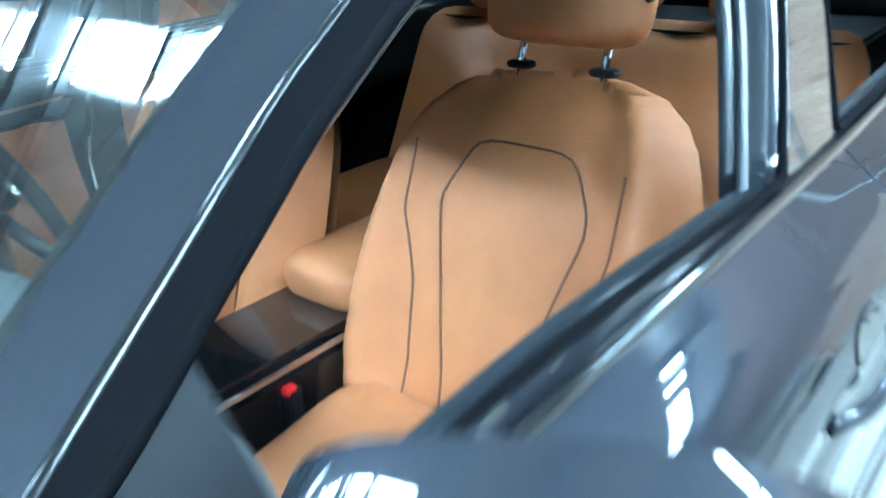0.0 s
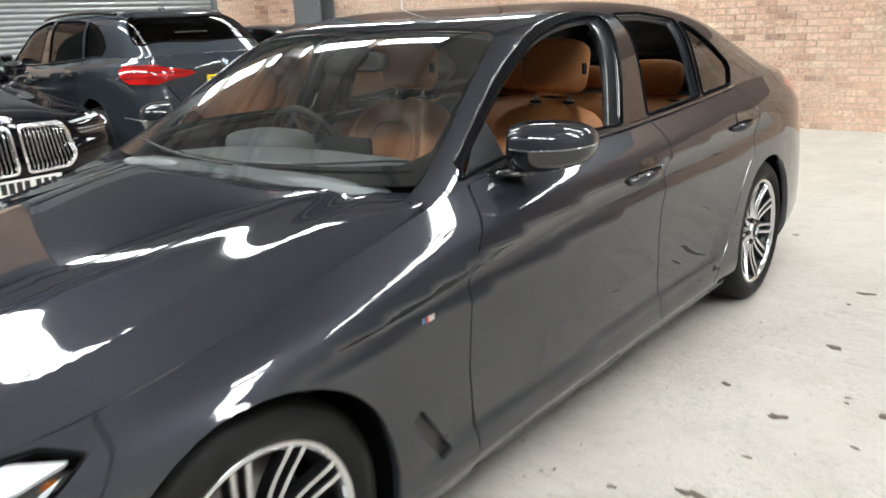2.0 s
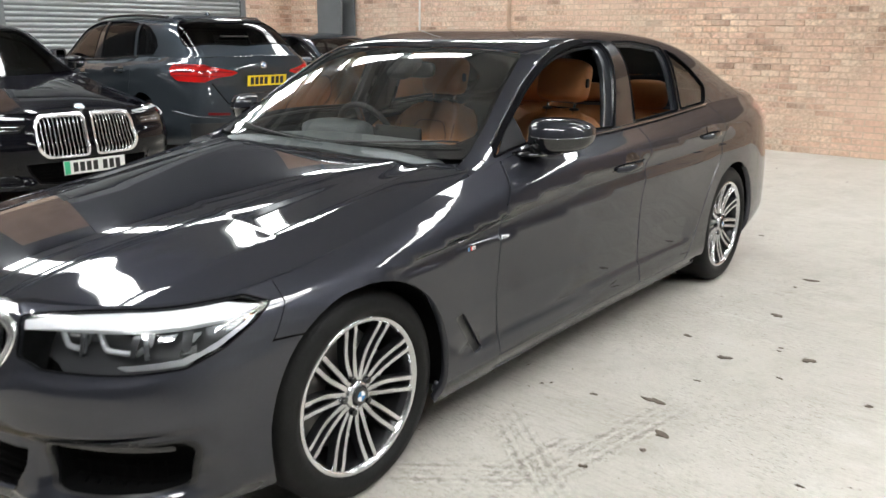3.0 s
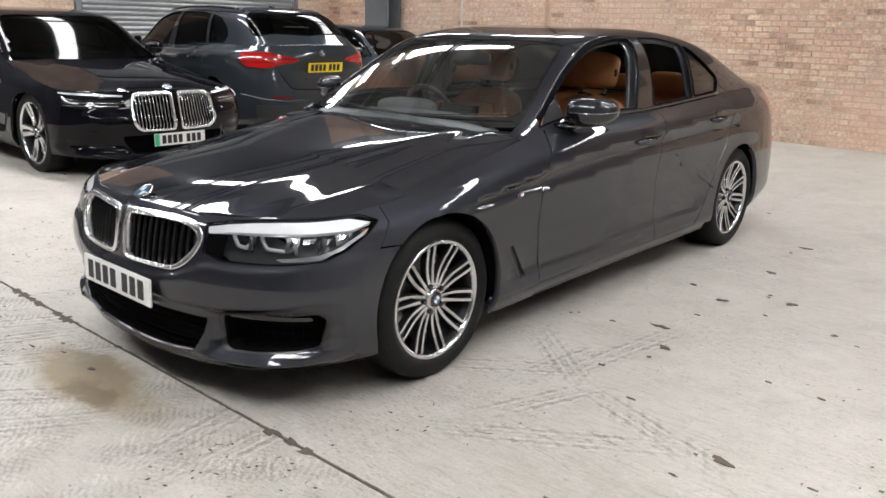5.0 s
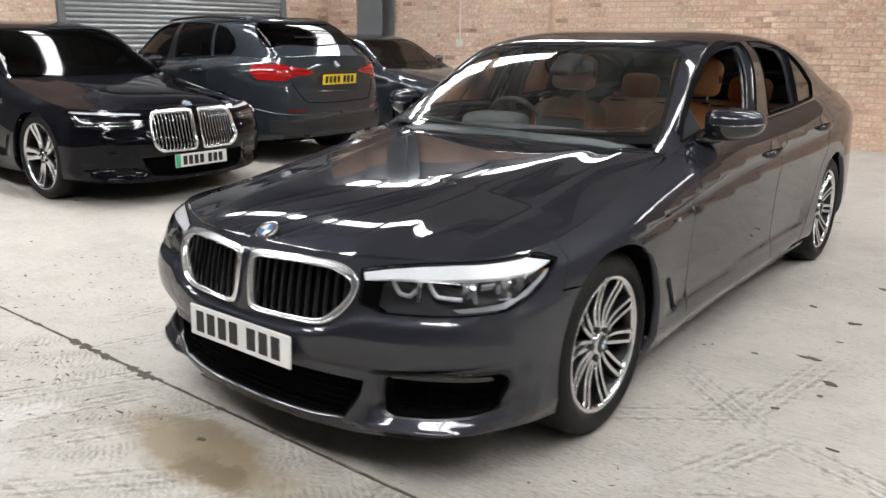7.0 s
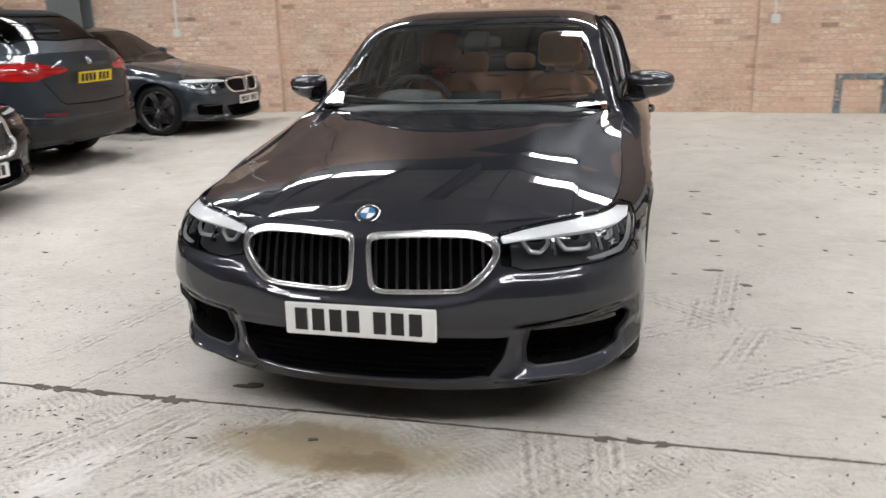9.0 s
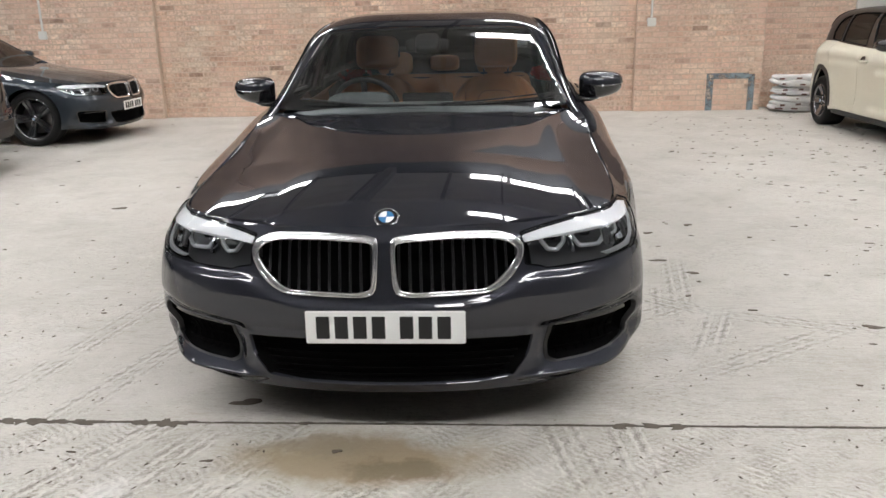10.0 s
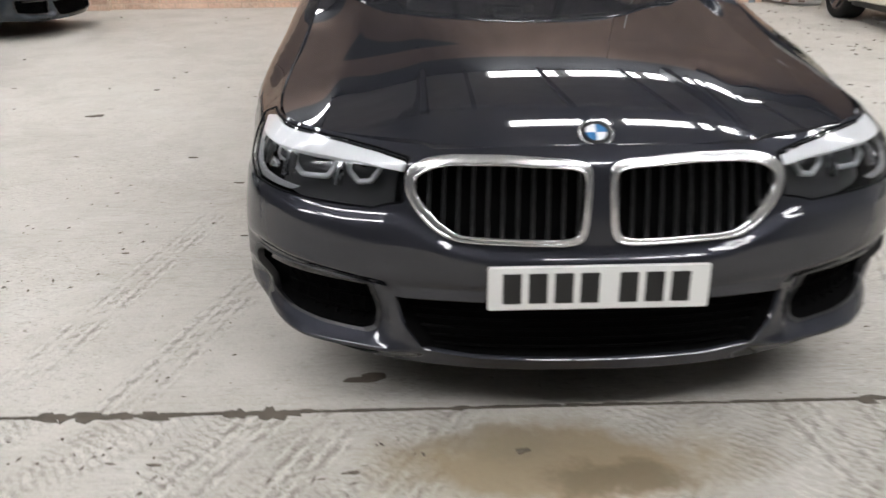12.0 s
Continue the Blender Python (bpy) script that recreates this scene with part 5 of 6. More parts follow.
    L(n.outputs[0], b.inputs["Height"])
    L(b.outputs[0], p.inputs["Normal"])
    return m


M_FLOOR = concrete("worn_concrete", [t for t in TREADS if t[1] > -.7], (), ())
M_FLOOR_SOUTH = concrete("scuffed_concrete", [t for t in TREADS if t[1] < -.8], ((58, .60, 1), (33, .45, 1), (50, .65, 0), (118, .4, 1)), STAINS)
M_BRICKS = brick_material("stock_brick", False)
M_BRICK_ONE = brick_material("stock_brick_single", True)
M_MORTAR = material("mortar", (0.61, 0.47, 0.36), 0.95, noise_scale=5, noise_amount=.3, bump=.4, bump_scale=80)
M_STEEL = material("painted_steel", (0.16, 0.17, 0.175), 0.5, noise_scale=4, noise_amount=.25)
M_SHUTTER = material("galvanised_slats", (0.36, 0.38, 0.38), 0.42, 0.5, noise_scale=5, noise_amount=.2)
M_CEIL = material("roof_sheet", (0.42, 0.425, 0.42), 0.8, noise_scale=2, noise_amount=.2)
M_UPPER_DARK = material("dark_unseen_brick", (0.24, 0.165, 0.125), 0.95, noise_scale=3, noise_amount=.4, bump=.4, bump_scale=60)
M_UNSEEN_PALE = material("unseen_pale_wall", (0.48, 0.485, 0.48), 0.7, noise_scale=1.5, noise_amount=.2)
M_UNSEEN_DARK = material("unseen_dark_wall", (0.06, 0.062, 0.066), 0.75, noise_scale=2, noise_amount=.2)
M_SKY = glowing("rooflight", (0.95, 0.98, 1.0), SKYLIGHT)
M_JOINT = material("joint_filler", (0.10, 0.085, 0.065), 0.9, noise_scale=20, noise_amount=.5)
M_LEAF = material("dry_leaf", (0.13, 0.105, 0.08), 0.9, noise_scale=40, noise_amount=.5)
M_BAG = material("white_sack", (0.72, 0.71, 0.70), 0.55, noise_scale=9, noise_amount=.25, bump=.4, bump_scale=30)
M_SACK_PRINT = material("dark_print", (0.12, 0.05, 0.03), 0.5)
M_BLUE_PAINT = material("faded_blue_paint", (0.25, 0.31, 0.34), 0.8, noise_scale=14, noise_amount=.5)
def ragged(m, lo, hi):
    """Paint that has flaked off in patches."""
    nt, p = nodes_of(m)
    t = nt.nodes.new("ShaderNodeTexNoise")
    t.inputs["Scale"].default_value, t.inputs["Detail"].default_value, t.inputs["Roughness"].default_value = 9, 9, .75
    nt.links.new(nt.nodes.new("ShaderNodeTexCoord").outputs["Object"], t.inputs["Vector"])
    r = nt.nodes.new("ShaderNodeMapRange")
    r.inputs[1].default_value, r.inputs[2].default_value, r.inputs[4].default_value = lo, hi, .85
    nt.links.new(t.outputs[0], r.inputs[0])
    nt.links.new(r.outputs[0], p.inputs["Alpha"])


ragged(M_BLUE_PAINT, .36, .56)
M_SOCKET = material("white_plastic_box", (0.70, 0.70, 0.66), 0.45)
M_DASH = material("dash_vinyl", (0.10, 0.115, 0.118), 0.55, bump=.3, bump_scale=300)
M_FRAME = material("door_frame_satin", (0.022, 0.025, 0.03), 0.3, 0.2, .3)

# floor: two slabs with an open joint between them
J = -.764
tagged(new("floor", block("floor", (WALL_X0 - .3, J + .008, -.2), (WALL_X1 + .3, WALL_Y + .8, 0), M_FLOOR, 0)), "pale worn concrete warehouse floor slab", "floor", kind="structure")
tagged(new("floor_slab", block("floor_slab", (WALL_X0 - .3, BACK_Y - .3, -.2), (WALL_X1 + .3, J - .008, 0), M_FLOOR_SOUTH, 0)), "pale scuffed concrete warehouse floor slab", "floor", kind="structure")
tagged(new("floor_joint", block("floor_joint", (WALL_X0, J - .012, -.2), (WALL_X1, J + .012, -.012), M_JOINT, 0)), "dark filler in the floor joint", "floor joint", kind="structure")


def blob(name, x, y, rx, ry, mat, z=.002, n=26, rag=.25, seed=0):
    """A flat ragged patch on the floor."""
    rnd = random.Random(seed)
    ph = [rnd.uniform(0, 6.28) for _ in range(6)]
    pts = []
    for i in range(n):
        a = 2 * math.pi * i / n
        k = 1 + rag * sum(math.sin((j + 2) * a + ph[j]) / (j + 1.5) for j in range(5)) + rag * rnd.uniform(-.3, .3)
        pts.append((x + rx * k * math.cos(a), y + ry * k * math.sin(a)))
    verts = [(x, y, z + .001)] + [(a, b, z) for a, b in pts] + [(a, b, -.002) for a, b in pts]
    faces = [(0, 1 + i, 1 + (i + 1) % n) for i in range(n)] + [(1 + i, 1 + n + i, 1 + n + (i + 1) % n, 1 + (i + 1) % n) for i in range(n)]
    return link_mesh(name, verts, faces, mat, smooth=False)


rnd = random.Random(5)
chips = []
for i in range(420):
    x = -7 + i * .036 + rnd.uniform(-.02, .02)
    broken = max(0, .35 + math.sin(x * 5.3 + 1) + .7 * math.sin(x * 13.1)) if -1.9 < x < -.2 else 0
    wide = .0048 + .024 * broken * rnd.random() + (.014 * rnd.random() if .78 < x < 1.02 or 1.72 < x < 1.88 else 0) + (.012 if rnd.random() < .03 else 0)
    chips.append(blob("chip", x, J + rnd.uniform(-.004, .002) - .4 * max(0, wide - .008), .026 + .022 * rnd.random(), wide, M_JOINT, .0012 + .0004 * rnd.random(), 9, .5, i))
tagged(new("joint_edge", merged("joint_edge", chips, M_JOINT)), "broken dark edge of the floor joint", "floor joint", kind="stuff")
# brick walls
def brick_shell(x0, x1, z0, z1, rnd, keep):
    """Verts and faces of bricks in stretcher bond on a wall in the plane y = 0, facing -y."""
    verts, faces, row = [], [], 0
    z = z0
    while z + .065 <= z1:
        x = x0 - (.1125 if row % 2 else 0)
        while x < x1:
            a, b = max(x, x0), min(x + .215, x1)
            if b - a > .04 and keep(a, b, z):
                d = .002 + rnd.random() * .004
                e, i = .004, len(verts)
                jz = rnd.uniform(-.002, .002)
                q = [(a, z + jz), (b, z + jz), (b, z + .065 + jz), (a, z + .065 + jz)]
                verts += [(u, .004, v) for u, v in q] + [(u + (e if k in (0, 3) else -e), -d, v + (e if k < 2 else -e)) for k, (u, v) in enumerate(q)]
                faces += [(i, i + 1, i + 5, i + 4), (i + 1, i + 2, i + 6, i + 5), (i + 2, i + 3, i + 7, i + 6), (i + 3, i, i + 4, i + 7), (i + 4, i + 5, i + 6, i + 7)]
            x += .225
        z += .075
        row += 1
    return verts, faces


SINGLE = (-1.9, .95, 0.82, 1.62)


def brick_wall(name, x0, x1, y, label, depth=.3, z1=2.5, m=None, seed=1, single=False):
    w = tagged(new(name, block(name, (x0, y, 0), (x1, y + depth, z1 + .1), M_MORTAR, 0)), label, "wall", kind="structure")
    keep = (lambda a, b, z: not (a >= SINGLE[0] and b <= SINGLE[1] and SINGLE[2] <= z <= SINGLE[3])) if single else (lambda a, b, z: True)
    # courses out of view, coloured dark so the hood reflects less brown
    part("upper_courses", block("upper_courses", (x0, y + .004, z1 + .1), (x1, y + depth, EAVES), M_UPPER_DARK, 0), w, "unseen upper brickwork, darkened to dim its reflection")
    v, f = brick_shell(x0, x1, .005, z1, random.Random(seed), keep)
    v = [(a, y + b, c) for a, b, c in v]
    o = part("bricks", link_mesh("bricks", v, f, M_BRICKS, smooth=False), w, "buff and orange stock bricks")
    tagged(o, kind="stuff")
    if m:
        w.matrix_basis = m
    return w


NORTH = brick_wall("wall_north", WALL_X0, 4.25, WALL_Y, "weathered buff and orange brick wall", seed=2, single=True)
brick_wall("wall_recess", 4.25, WALL_X1, WALL_Y + .22, "darker recessed brick wall bay", seed=3)
brick_wall("wall_pier_1", -6.75, -4.60, WALL_Y - .11, "buff brick pier on the wall", .105, seed=4)
brick_wall("wall_pier_2", 2.44, 4.25, WALL_Y - .11, "buff brick pier on the wall", .105, 3.0, seed=5)
turn = pose(WALL_X0, 0, 0, 0, 0, 90)
WEST_BRICK = 1.9
# out of view: dark stretch added so the paint reflects no bright brick
tagged(new("wall_west_4", block("wall_west_4", (WALL_X0 - .3, BACK_Y, 0), (WALL_X0, WEST_BRICK - .003, EAVES), M_UNSEEN_DARK, 0)), "unseen dark wall added to dim reflections in the cars", "wall", kind="structure")
brick_wall("wall_west_1", WEST_BRICK, 3.52, 0, "brick wall beside the roller shutter", m=turn, seed=6)
brick_wall("wall_west_2", 7.60, 8.8, 0, "brick wall beside the roller shutter", m=turn, seed=7)
# unseen east wall, pale only to lift the reflections on the doors
tagged(new("wall_east", block("wall_east", (WALL_X1, BACK_Y, 0), (WALL_X1 + .3, WALL_Y + .5, TOP), M_UNSEEN_PALE, 0)), "unseen pale wall added to brighten the car's flank", "wall", kind="structure")
# unseen south wall, dark only to keep reflections in the cars low
tagged(new("wall_south", block("wall_south", (WALL_X0, BACK_Y - .3, 0), (WALL_X1, BACK_Y, TOP), M_UNSEEN_DARK, 0)), "unseen dark wall added to dim reflections in the cars", "wall", kind="structure")
tagged(new("ceiling", block("ceiling", (WALL_X0 - .3, BACK_Y - .3, TOP), (WALL_X1 + .3, WALL_Y + .6, TOP + .2), M_CEIL, 0)), "dark grey roof sheeting", "ceiling", kind="structure")

# unseen dark wall tops above the brickwork, added to dim the hood's reflections
for i, (lo, hi) in enumerate((((WALL_X0, WALL_Y + .02, EAVES), (WALL_X1, WALL_Y + .2, TOP)), ((WALL_X0 - .2, BACK_Y, EAVES), (WALL_X0 - .02, 3.5, TOP)), ((WALL_X0 - .2, 7.85, EAVES), (WALL_X0 - .02, WALL_Y, TOP)))):
    tagged(new("wall_cladding_%d" % (i + 1), block("unseen_dark_wall", lo, hi, M_UNSEEN_DARK, 0)), "unseen dark wall top added to dim reflections in the hood", "wall", kind="structure")

# roller shutter
sh_ = tagged(new("roller_shutter"), "grey ribbed metal roller shutter, closed", "shutter")
sh_.matrix_basis = pose(WALL_X0 + .02, 0, 0)
prof = [(0, 0), (.012, .012), (.022, .03), (.022, .048), (.010, .066), (0, .072), (0, .076)]
sv = [(a, y, b) for y in (3.52, 7.60) for a, b in prof] + [(-.01, y, b) for y in (3.52, 7.60) for b in (0, .076)]
n_ = len(prof)
slat = link_mesh("slat", sv, [(i, i + n_, i + n_ + 1, i + 1) for i in range(n_ - 1)], M_SHUTTER)
for i in range(40):
    o = part("slat", slat, sh_)
    o.location = (0, 0, i * .076)
for y in (3.50, 7.62):
    part("guide_rail", block("guide_rail", (-.02, y - .05, 0), (.06, y + .05, 3.1), M_STEEL, .004), sh_, "grey steel guide rail")
part("hood_box", block("hood_box", (-.02, 3.5, 3.03), (.35, 7.85, 3.45), M_STEEL, .02), sh_)
tagged(new("wall_west_3", block("wall_west_3", (WALL_X0 - .3, 3.5, 0), (WALL_X0, 7.85, TOP), M_UNSEEN_DARK, 0)), "wall behind the shutter", "wall", kind="structure")
# steel column
col = tagged(new("steel_column"), "grey painted steel column beside the brick wall", "column")
part("flange", block("flange", (-8.45, 8.38, 0), (-7.85, 8.41, TOP), M_STEEL, .004), col)
part("flange", block("flange", (-8.45, 8.70, 0), (-7.85, 8.73, TOP), M_STEEL, .004), col)
part("web", block("web", (-8.16, 8.40, 0), (-8.14, 8.71, TOP), M_STEEL, 0), col)

# rooflights; the row at y -4.25 to -3.2 is an added, unseen fill light
BAYS = [(y0, y1, 2.9 if y0 == .92 and x0 > 0 else x0, n) for y0, y1 in ((.92, 1.62), (3.60, 3.95), (8.1, 8.66), (-4.25, -3.2)) for x0, n in ((-10.0, 5), (.35, 4))]
for y0, y1, x0, n in BAYS:
    for i in range(n):
        x = x0 + i * 1.42
        tagged(new("rooflight", block("rooflight", (max(x, WALL_X0 + .05), y0, TOP - .03), (min(x + 1.22, WALL_X1 - .05), y1, TOP - .005), M_SKY, 0)), "translucent rooflight panel", "rooflight", "rooflights", "structure")
for x in (-6.2, -1.3, 3.6):
    tagged(new("roof_beam", block("roof_beam", (x - .09, BACK_Y, TOP - .45), (x + .09, WALL_Y, TOP - .05), M_STEEL, .01)), "grey steel roof beam", "beam", "roof beams", "structure")

for i in range(13):
    x = WALL_X0 + .96 + i * 1.42
    tagged(new("roof_rafter", block("roof_rafter", (x - .04, BACK_Y, TOP - .16), (x + .04, WALL_Y, TOP - .032), M_STEEL, 0)), "thin grey steel roof rafter", "beam", "roof rafters", "structure")

# things by the wall
def sack(seed):
    """A limp plastic sack, creased and bulging unevenly, with flat sealed ends."""
    r = random.Random(seed)
    a, b, c = r.uniform(5, 9), r.uniform(0, 6), r.uniform(8, 14)

    def lumpy(p):
        x, y, z = p
        seal = 1 - .55 * max(0, abs(x) / .34 - .78) / .22
        z = z * seal * (1 + .30 * math.sin(a * x + b) * math.cos(5 * y + b)) + .010 * math.sin(c * x + 3 * y + b) * math.cos(c * y)
        y = y * (1 + .08 * math.sin(a * x * 1.7 + b)) + .014 * math.sin(9 * x + b)
        return np.array([x, y, z - .012 * math.cos(4 * x + b)])
    return pillow("sack", (.62 + r.uniform(-.05, .06), .40 + r.uniform(-.04, .04), .098 + r.uniform(-.012, .016)), M_BAG, .6, .42, 18, lumpy)


rnd = random.Random(8)
for i in range(7):
    s = tagged(new("sack", sack(i)), "white plastic sack lying in a stack", "sack", "stacked sacks")
    s.matrix_basis = pose(4.64 + rnd.uniform(-.045, .045), 8.42 + rnd.uniform(-.02, .02), .047 + i * .070, rnd.uniform(-3, 3), rnd.uniform(-3, 3), rnd.uniform(-7, 7))
    for x in (-.24, -.02, .15)[: 2 + i % 2]:
        x += rnd.uniform(-.03, .03)
        q = part("print", block("print", (x, -.212, -.012), (x + .05 + .05 * rnd.random(), -.19, .010), M_SACK_PRINT, .002), s, "dark printed mark")
fr = tagged(new("painted_outline"), "faded blue painted doorway shape on the brick", "painted mark", kind="structure")
for lo, hi in (((3.47, 8.642, 0), (3.565, 8.652, .53)), ((3.565, 8.642, .45), (4.06, 8.652, .53)), ((4.06, 8.642, 0), (4.15, 8.652, .51))):
    part("stripe", block("stripe", lo, hi, M_BLUE_PAINT, 0), fr)
for x in (-6.30, 2.64):
    s = tagged(new("socket_box"), "white plastic socket box on the brick pier", "socket", "socket boxes")
    s.matrix_basis = pose(x, 8.66, 1.262)
    part("body", block("body", (-.06, -.06, -.06), (.06, .0, .06), M_SOCKET, .01), s)
    part("cover", block("cover", (-.045, -.068, -.03), (.045, -.06, .045), M_SOCKET, .006), s, "hinged cover")
    part("cable_pipe", block("cable_pipe", (-.012, -.03, .06), (.012, .0, 3.0), M_SOCKET, .004), s, "conduit running up the wall")


# ---- the cars
car, mo, sh, skin, shell, lid = build_car("saloon_car", "dark graphite metallic saloon car with tan leather seats", pose(0, 0, 0), M_PAINT, open_windows=True, cabin=True, detail=1.5)
plate(car, pose(0, -.899, .42, -2), M_PLATE_W)
roundel(car, (0, -.757, .748), (0, -.55, .83), .041)
for d in (1, -1):
    b = part("side_badge", block("side_badge", (-.002, -.022, -.009), (.002, .022, .009), M_CHROME, .001), car, "small striped chrome badge")
    b.matrix_basis = Matrix.Translation(skin(np.array([B(.49, .70, d)]))[0] + np.array([d * .002, 0, 0]))
    for i, mat in enumerate((M_BLUE, M_INK, M_BUCKLE)):
        part("stripe", block("stripe", (d * .0015, -.021 + i * .007, -.008), (d * .0028, -.015 + i * .007, .008), mat, 0), b)


def seat(parent, x):
    """A front seat: back, cushion, head restraint and piping."""
    s = new("front_seat")
    s.parent = parent
    s.matrix_basis = pose(x, 1.67, .441)
    tilt = math.radians(21)
    up, fwd = np.array([0, math.sin(tilt), math.cos(tilt)]), np.array([0, -math.cos(tilt), math.sin(tilt)])
    width = lambda b: np.interp(b, [0, .12, .22, .3, .38, .45, .51, .56, .60, .63, .648, .658], [.275, .300, .306, .304, .294, .280, .262, .238, .205, .16, .105, .03])

    def back(q, extra=0.0):
        a, b = q[:, 0], q[:, 1]
        r = np.clip(np.abs(a) / width(b), 0, 1)
        bol = .068 * np.exp(-((r - .78) / .16) ** 2) * np.clip(1.15 - b * 1.1, .25, 1)
        top = .07 * np.clip((b - .50) / .158, 0, 1) ** 2
        panel = np.clip((np.interp(b, [0, .12, .28, .415, .52, .521], [.062, .070, .105, .140, .088, -.1]) - np.abs(a)) / .012 + .5, 0, 1)
        dep = bol - .075 * np.clip((r - .80) / .20, 0, 1) ** 2 - top + .018 * np.sin(np.clip(b / .6, 0, 1) * 3.1) + .006 * panel
        if extra:
            dep = -.075 - top - extra * (1 - r**4)
        return np.stack([a, 0 * a, 0 * a], 1) + b[:, None] * up + dep[:, None] * fwd

    bs = np.linspace(0, .63, 18)
    half = [(float(width(b)), b) for b in bs] + [(.10, .648), (.03, .658), (0, .658)]
    out = np.array(half + [(-a, b) for a, b in half[::-1][1:]])
    me = sheet("backrest", out, back, M_LEATHER, step=.018, fold=0, core=(0, 1.0, 0))
    part("backrest", me, s, "tan leather backrest")
    part("seat_shell", sheet("seat_shell", out, lambda q: back(q, .07), M_LEATHER, step=.04, fold=0, core=(0, -1, 0)), s, "tan leather rear of the backrest")
    hexa = [(.062, 0), (.070, .12), (.105, .28), (.140, .415), (.088, .520), (-.088, .520), (-.140, .415), (-.105, .28), (-.070, .12), (-.062, 0)]
    lines = [hexa, [(.150, 0), (.146, .12), (.160, .26), (.192, .38), (.19, .50)], [(-.150, 0), (-.146, .12), (-.160, .26), (-.192, .38), (-.19, .50)]]
    for ln in lines:
        ln = np.array(ln)
        t = np.linspace(0, len(ln) - 1, 60)
        q = np.stack([np.interp(t, range(len(ln)), ln[:, i]) for i in (0, 1)], 1)
        for _ in range(2):
            q[1:-1] = (q[:-2] + 2 * q[1:-1] + q[2:]) / 4
        part("piping", tube("piping", back(q) + .002 * fwd, .0024, M_PIPING, False, 5), s, "dark brown piping")

    def sag(p):
        r = abs(p[0]) / .26
        return p + np.array([0, 0, .028 * math.exp(-((r - .75) / .2) ** 2) * (p[2] > 0) - .015 * (p[1] > .2)])
    part("cushion", moved(pillow("cushion", (.47, .56, .17), M_LEATHER, .45, .4, 26, sag), pose(.012, -.26, -.012, 8)), s, "tan leather seat cushion")
    base = .66 * up - .03 * fwd
    hr = new("head_restraint")
    hr.parent = s
    top = .785 * up - .005 * fwd
    part("pad", moved(pillow("pad", (.272, .115, .205), M_LEATHER, .40, .50, 22, lambda p: p + np.array([0, -.02 * (p[0] / .14) ** 2 * -1, 0])), pose(*top, -14)), hr, "tan leather head restraint")
    for a in (-.077, .077):
        part("post", tube("post", [tuple(np.array([a, 0, 0]) + .62 * up - .045 * fwd), tuple(np.array([a, 0, 0]) + .74 * up - .04 * fwd)], .007, M_CHROME, False, 10), hr, "chrome post")
        part("collar", moved(pillow("collar", (.05, .03, .014), M_TRIM, .6, .6, 8), pose(*(np.array([a, 0, 0]) + .652 * up - .045 * fwd))), hr, "black post collar")
    part("side_button", moved(pillow("side_button", (.012, .03, .045), M_TRIM, .6, .6, 8), pose(*(top + np.array([.14, 0, -.01])))), hr, "black release button")
    return s


for x in (.38, -.38):
    seat(car, x)
# rear bench
bench = new("rear_bench")
bench.parent = car
bench.matrix_basis = pose(0, 2.62, .45)
def bench_back(q):
    a, b = q[:, 0], q[:, 1]
    dep = .03 * np.cos(a * 9) ** 2 - .05 * np.clip((b - .48) / .1, 0, 1) ** 2
    return np.stack([a, .42 * b - dep, .9 * b], 1)
part("backrest", sheet("backrest", rounded([(-.66, 0), (.66, 0), (.64, .58), (-.64, .58)], .06), bench_back, M_LEATHER, step=.04, fold=.06, core=(0, 3, 0)), bench, "tan leather rear backrest")
part("cushion", moved(pillow("cushion", (1.34, .52, .2), M_LEATHER, .4, .3, 20), pose(0, -.2, .02)), bench, "tan leather rear cushion")
for x in (-.38, 0, .38):
    part("head_restraint", moved(pillow("head_restraint", (.27 if x else .22, .1, .17 if x else .11), M_LEATHER, .5, .5, 16), pose(x, .30, .60, -14)), bench, "tan leather head restraint")
part("parcel_shelf", block("parcel_shelf", (-.62, 2.86, .93), (.62, 3.35, .95), M_TRIM, .01), car, "black parcel shelf")
# dashboard
dash = new("dashboard")
dash.parent = car
part("top_pad", moved(pillow("top_pad", (1.44, .56, .20), M_DASH, .5, .35, 24, lambda p: p + np.array([0, -.04 * (p[0] / .72) ** 2, .02 * math.cos(p[0] * 2)])), pose(0, .90, .84, -4)), dash, "dark grey padded dash top")
part("trim_strip", block("trim_strip", (-.66, 1.10, .80), (.66, 1.11, .822), M_SATIN, .003), dash, "satin silver trim strip")
part("screen", block("screen", (-.14, 1.14, .87), (.14, 1.16, .985), M_GLOSS, .006), dash, "black centre screen")
part("binnacle", moved(pillow("binnacle", (.36, .22, .13), M_DASH, .6, .5, 16), pose(-.37, 1.12, .93)), dash)
part("lower_panel", block("lower_panel", (-.70, .92, .42), (.70, 1.07, .80), M_TRIM, .04), dash)
wheel_ = new("steering_wheel")
wheel_.parent = car
wheel_.matrix_basis = pose(-.37, 1.335, .885, -66)
part("rim", tube("rim", [(.185 * math.cos(a), .185 * math.sin(a), 0) for a in np.linspace(0, 2 * math.pi, 40, endpoint=False)], .0155, M_TRIM, True, 10), wheel_, "black leather rim")
part("boss", moved(pillow("boss", (.17, .13, .06), M_TRIM, .6, .7, 14), pose(0, -.01, -.01)), wheel_)
for a in (0, 180, 270):
    part("spoke", moved(block("spoke", (.06, -.018, -.012), (.18, .018, .004), M_SATIN, .004), pose(0, 0, 0, 0, 0, a)), wheel_, "satin spoke")
con = new("centre_console")
con.parent = car
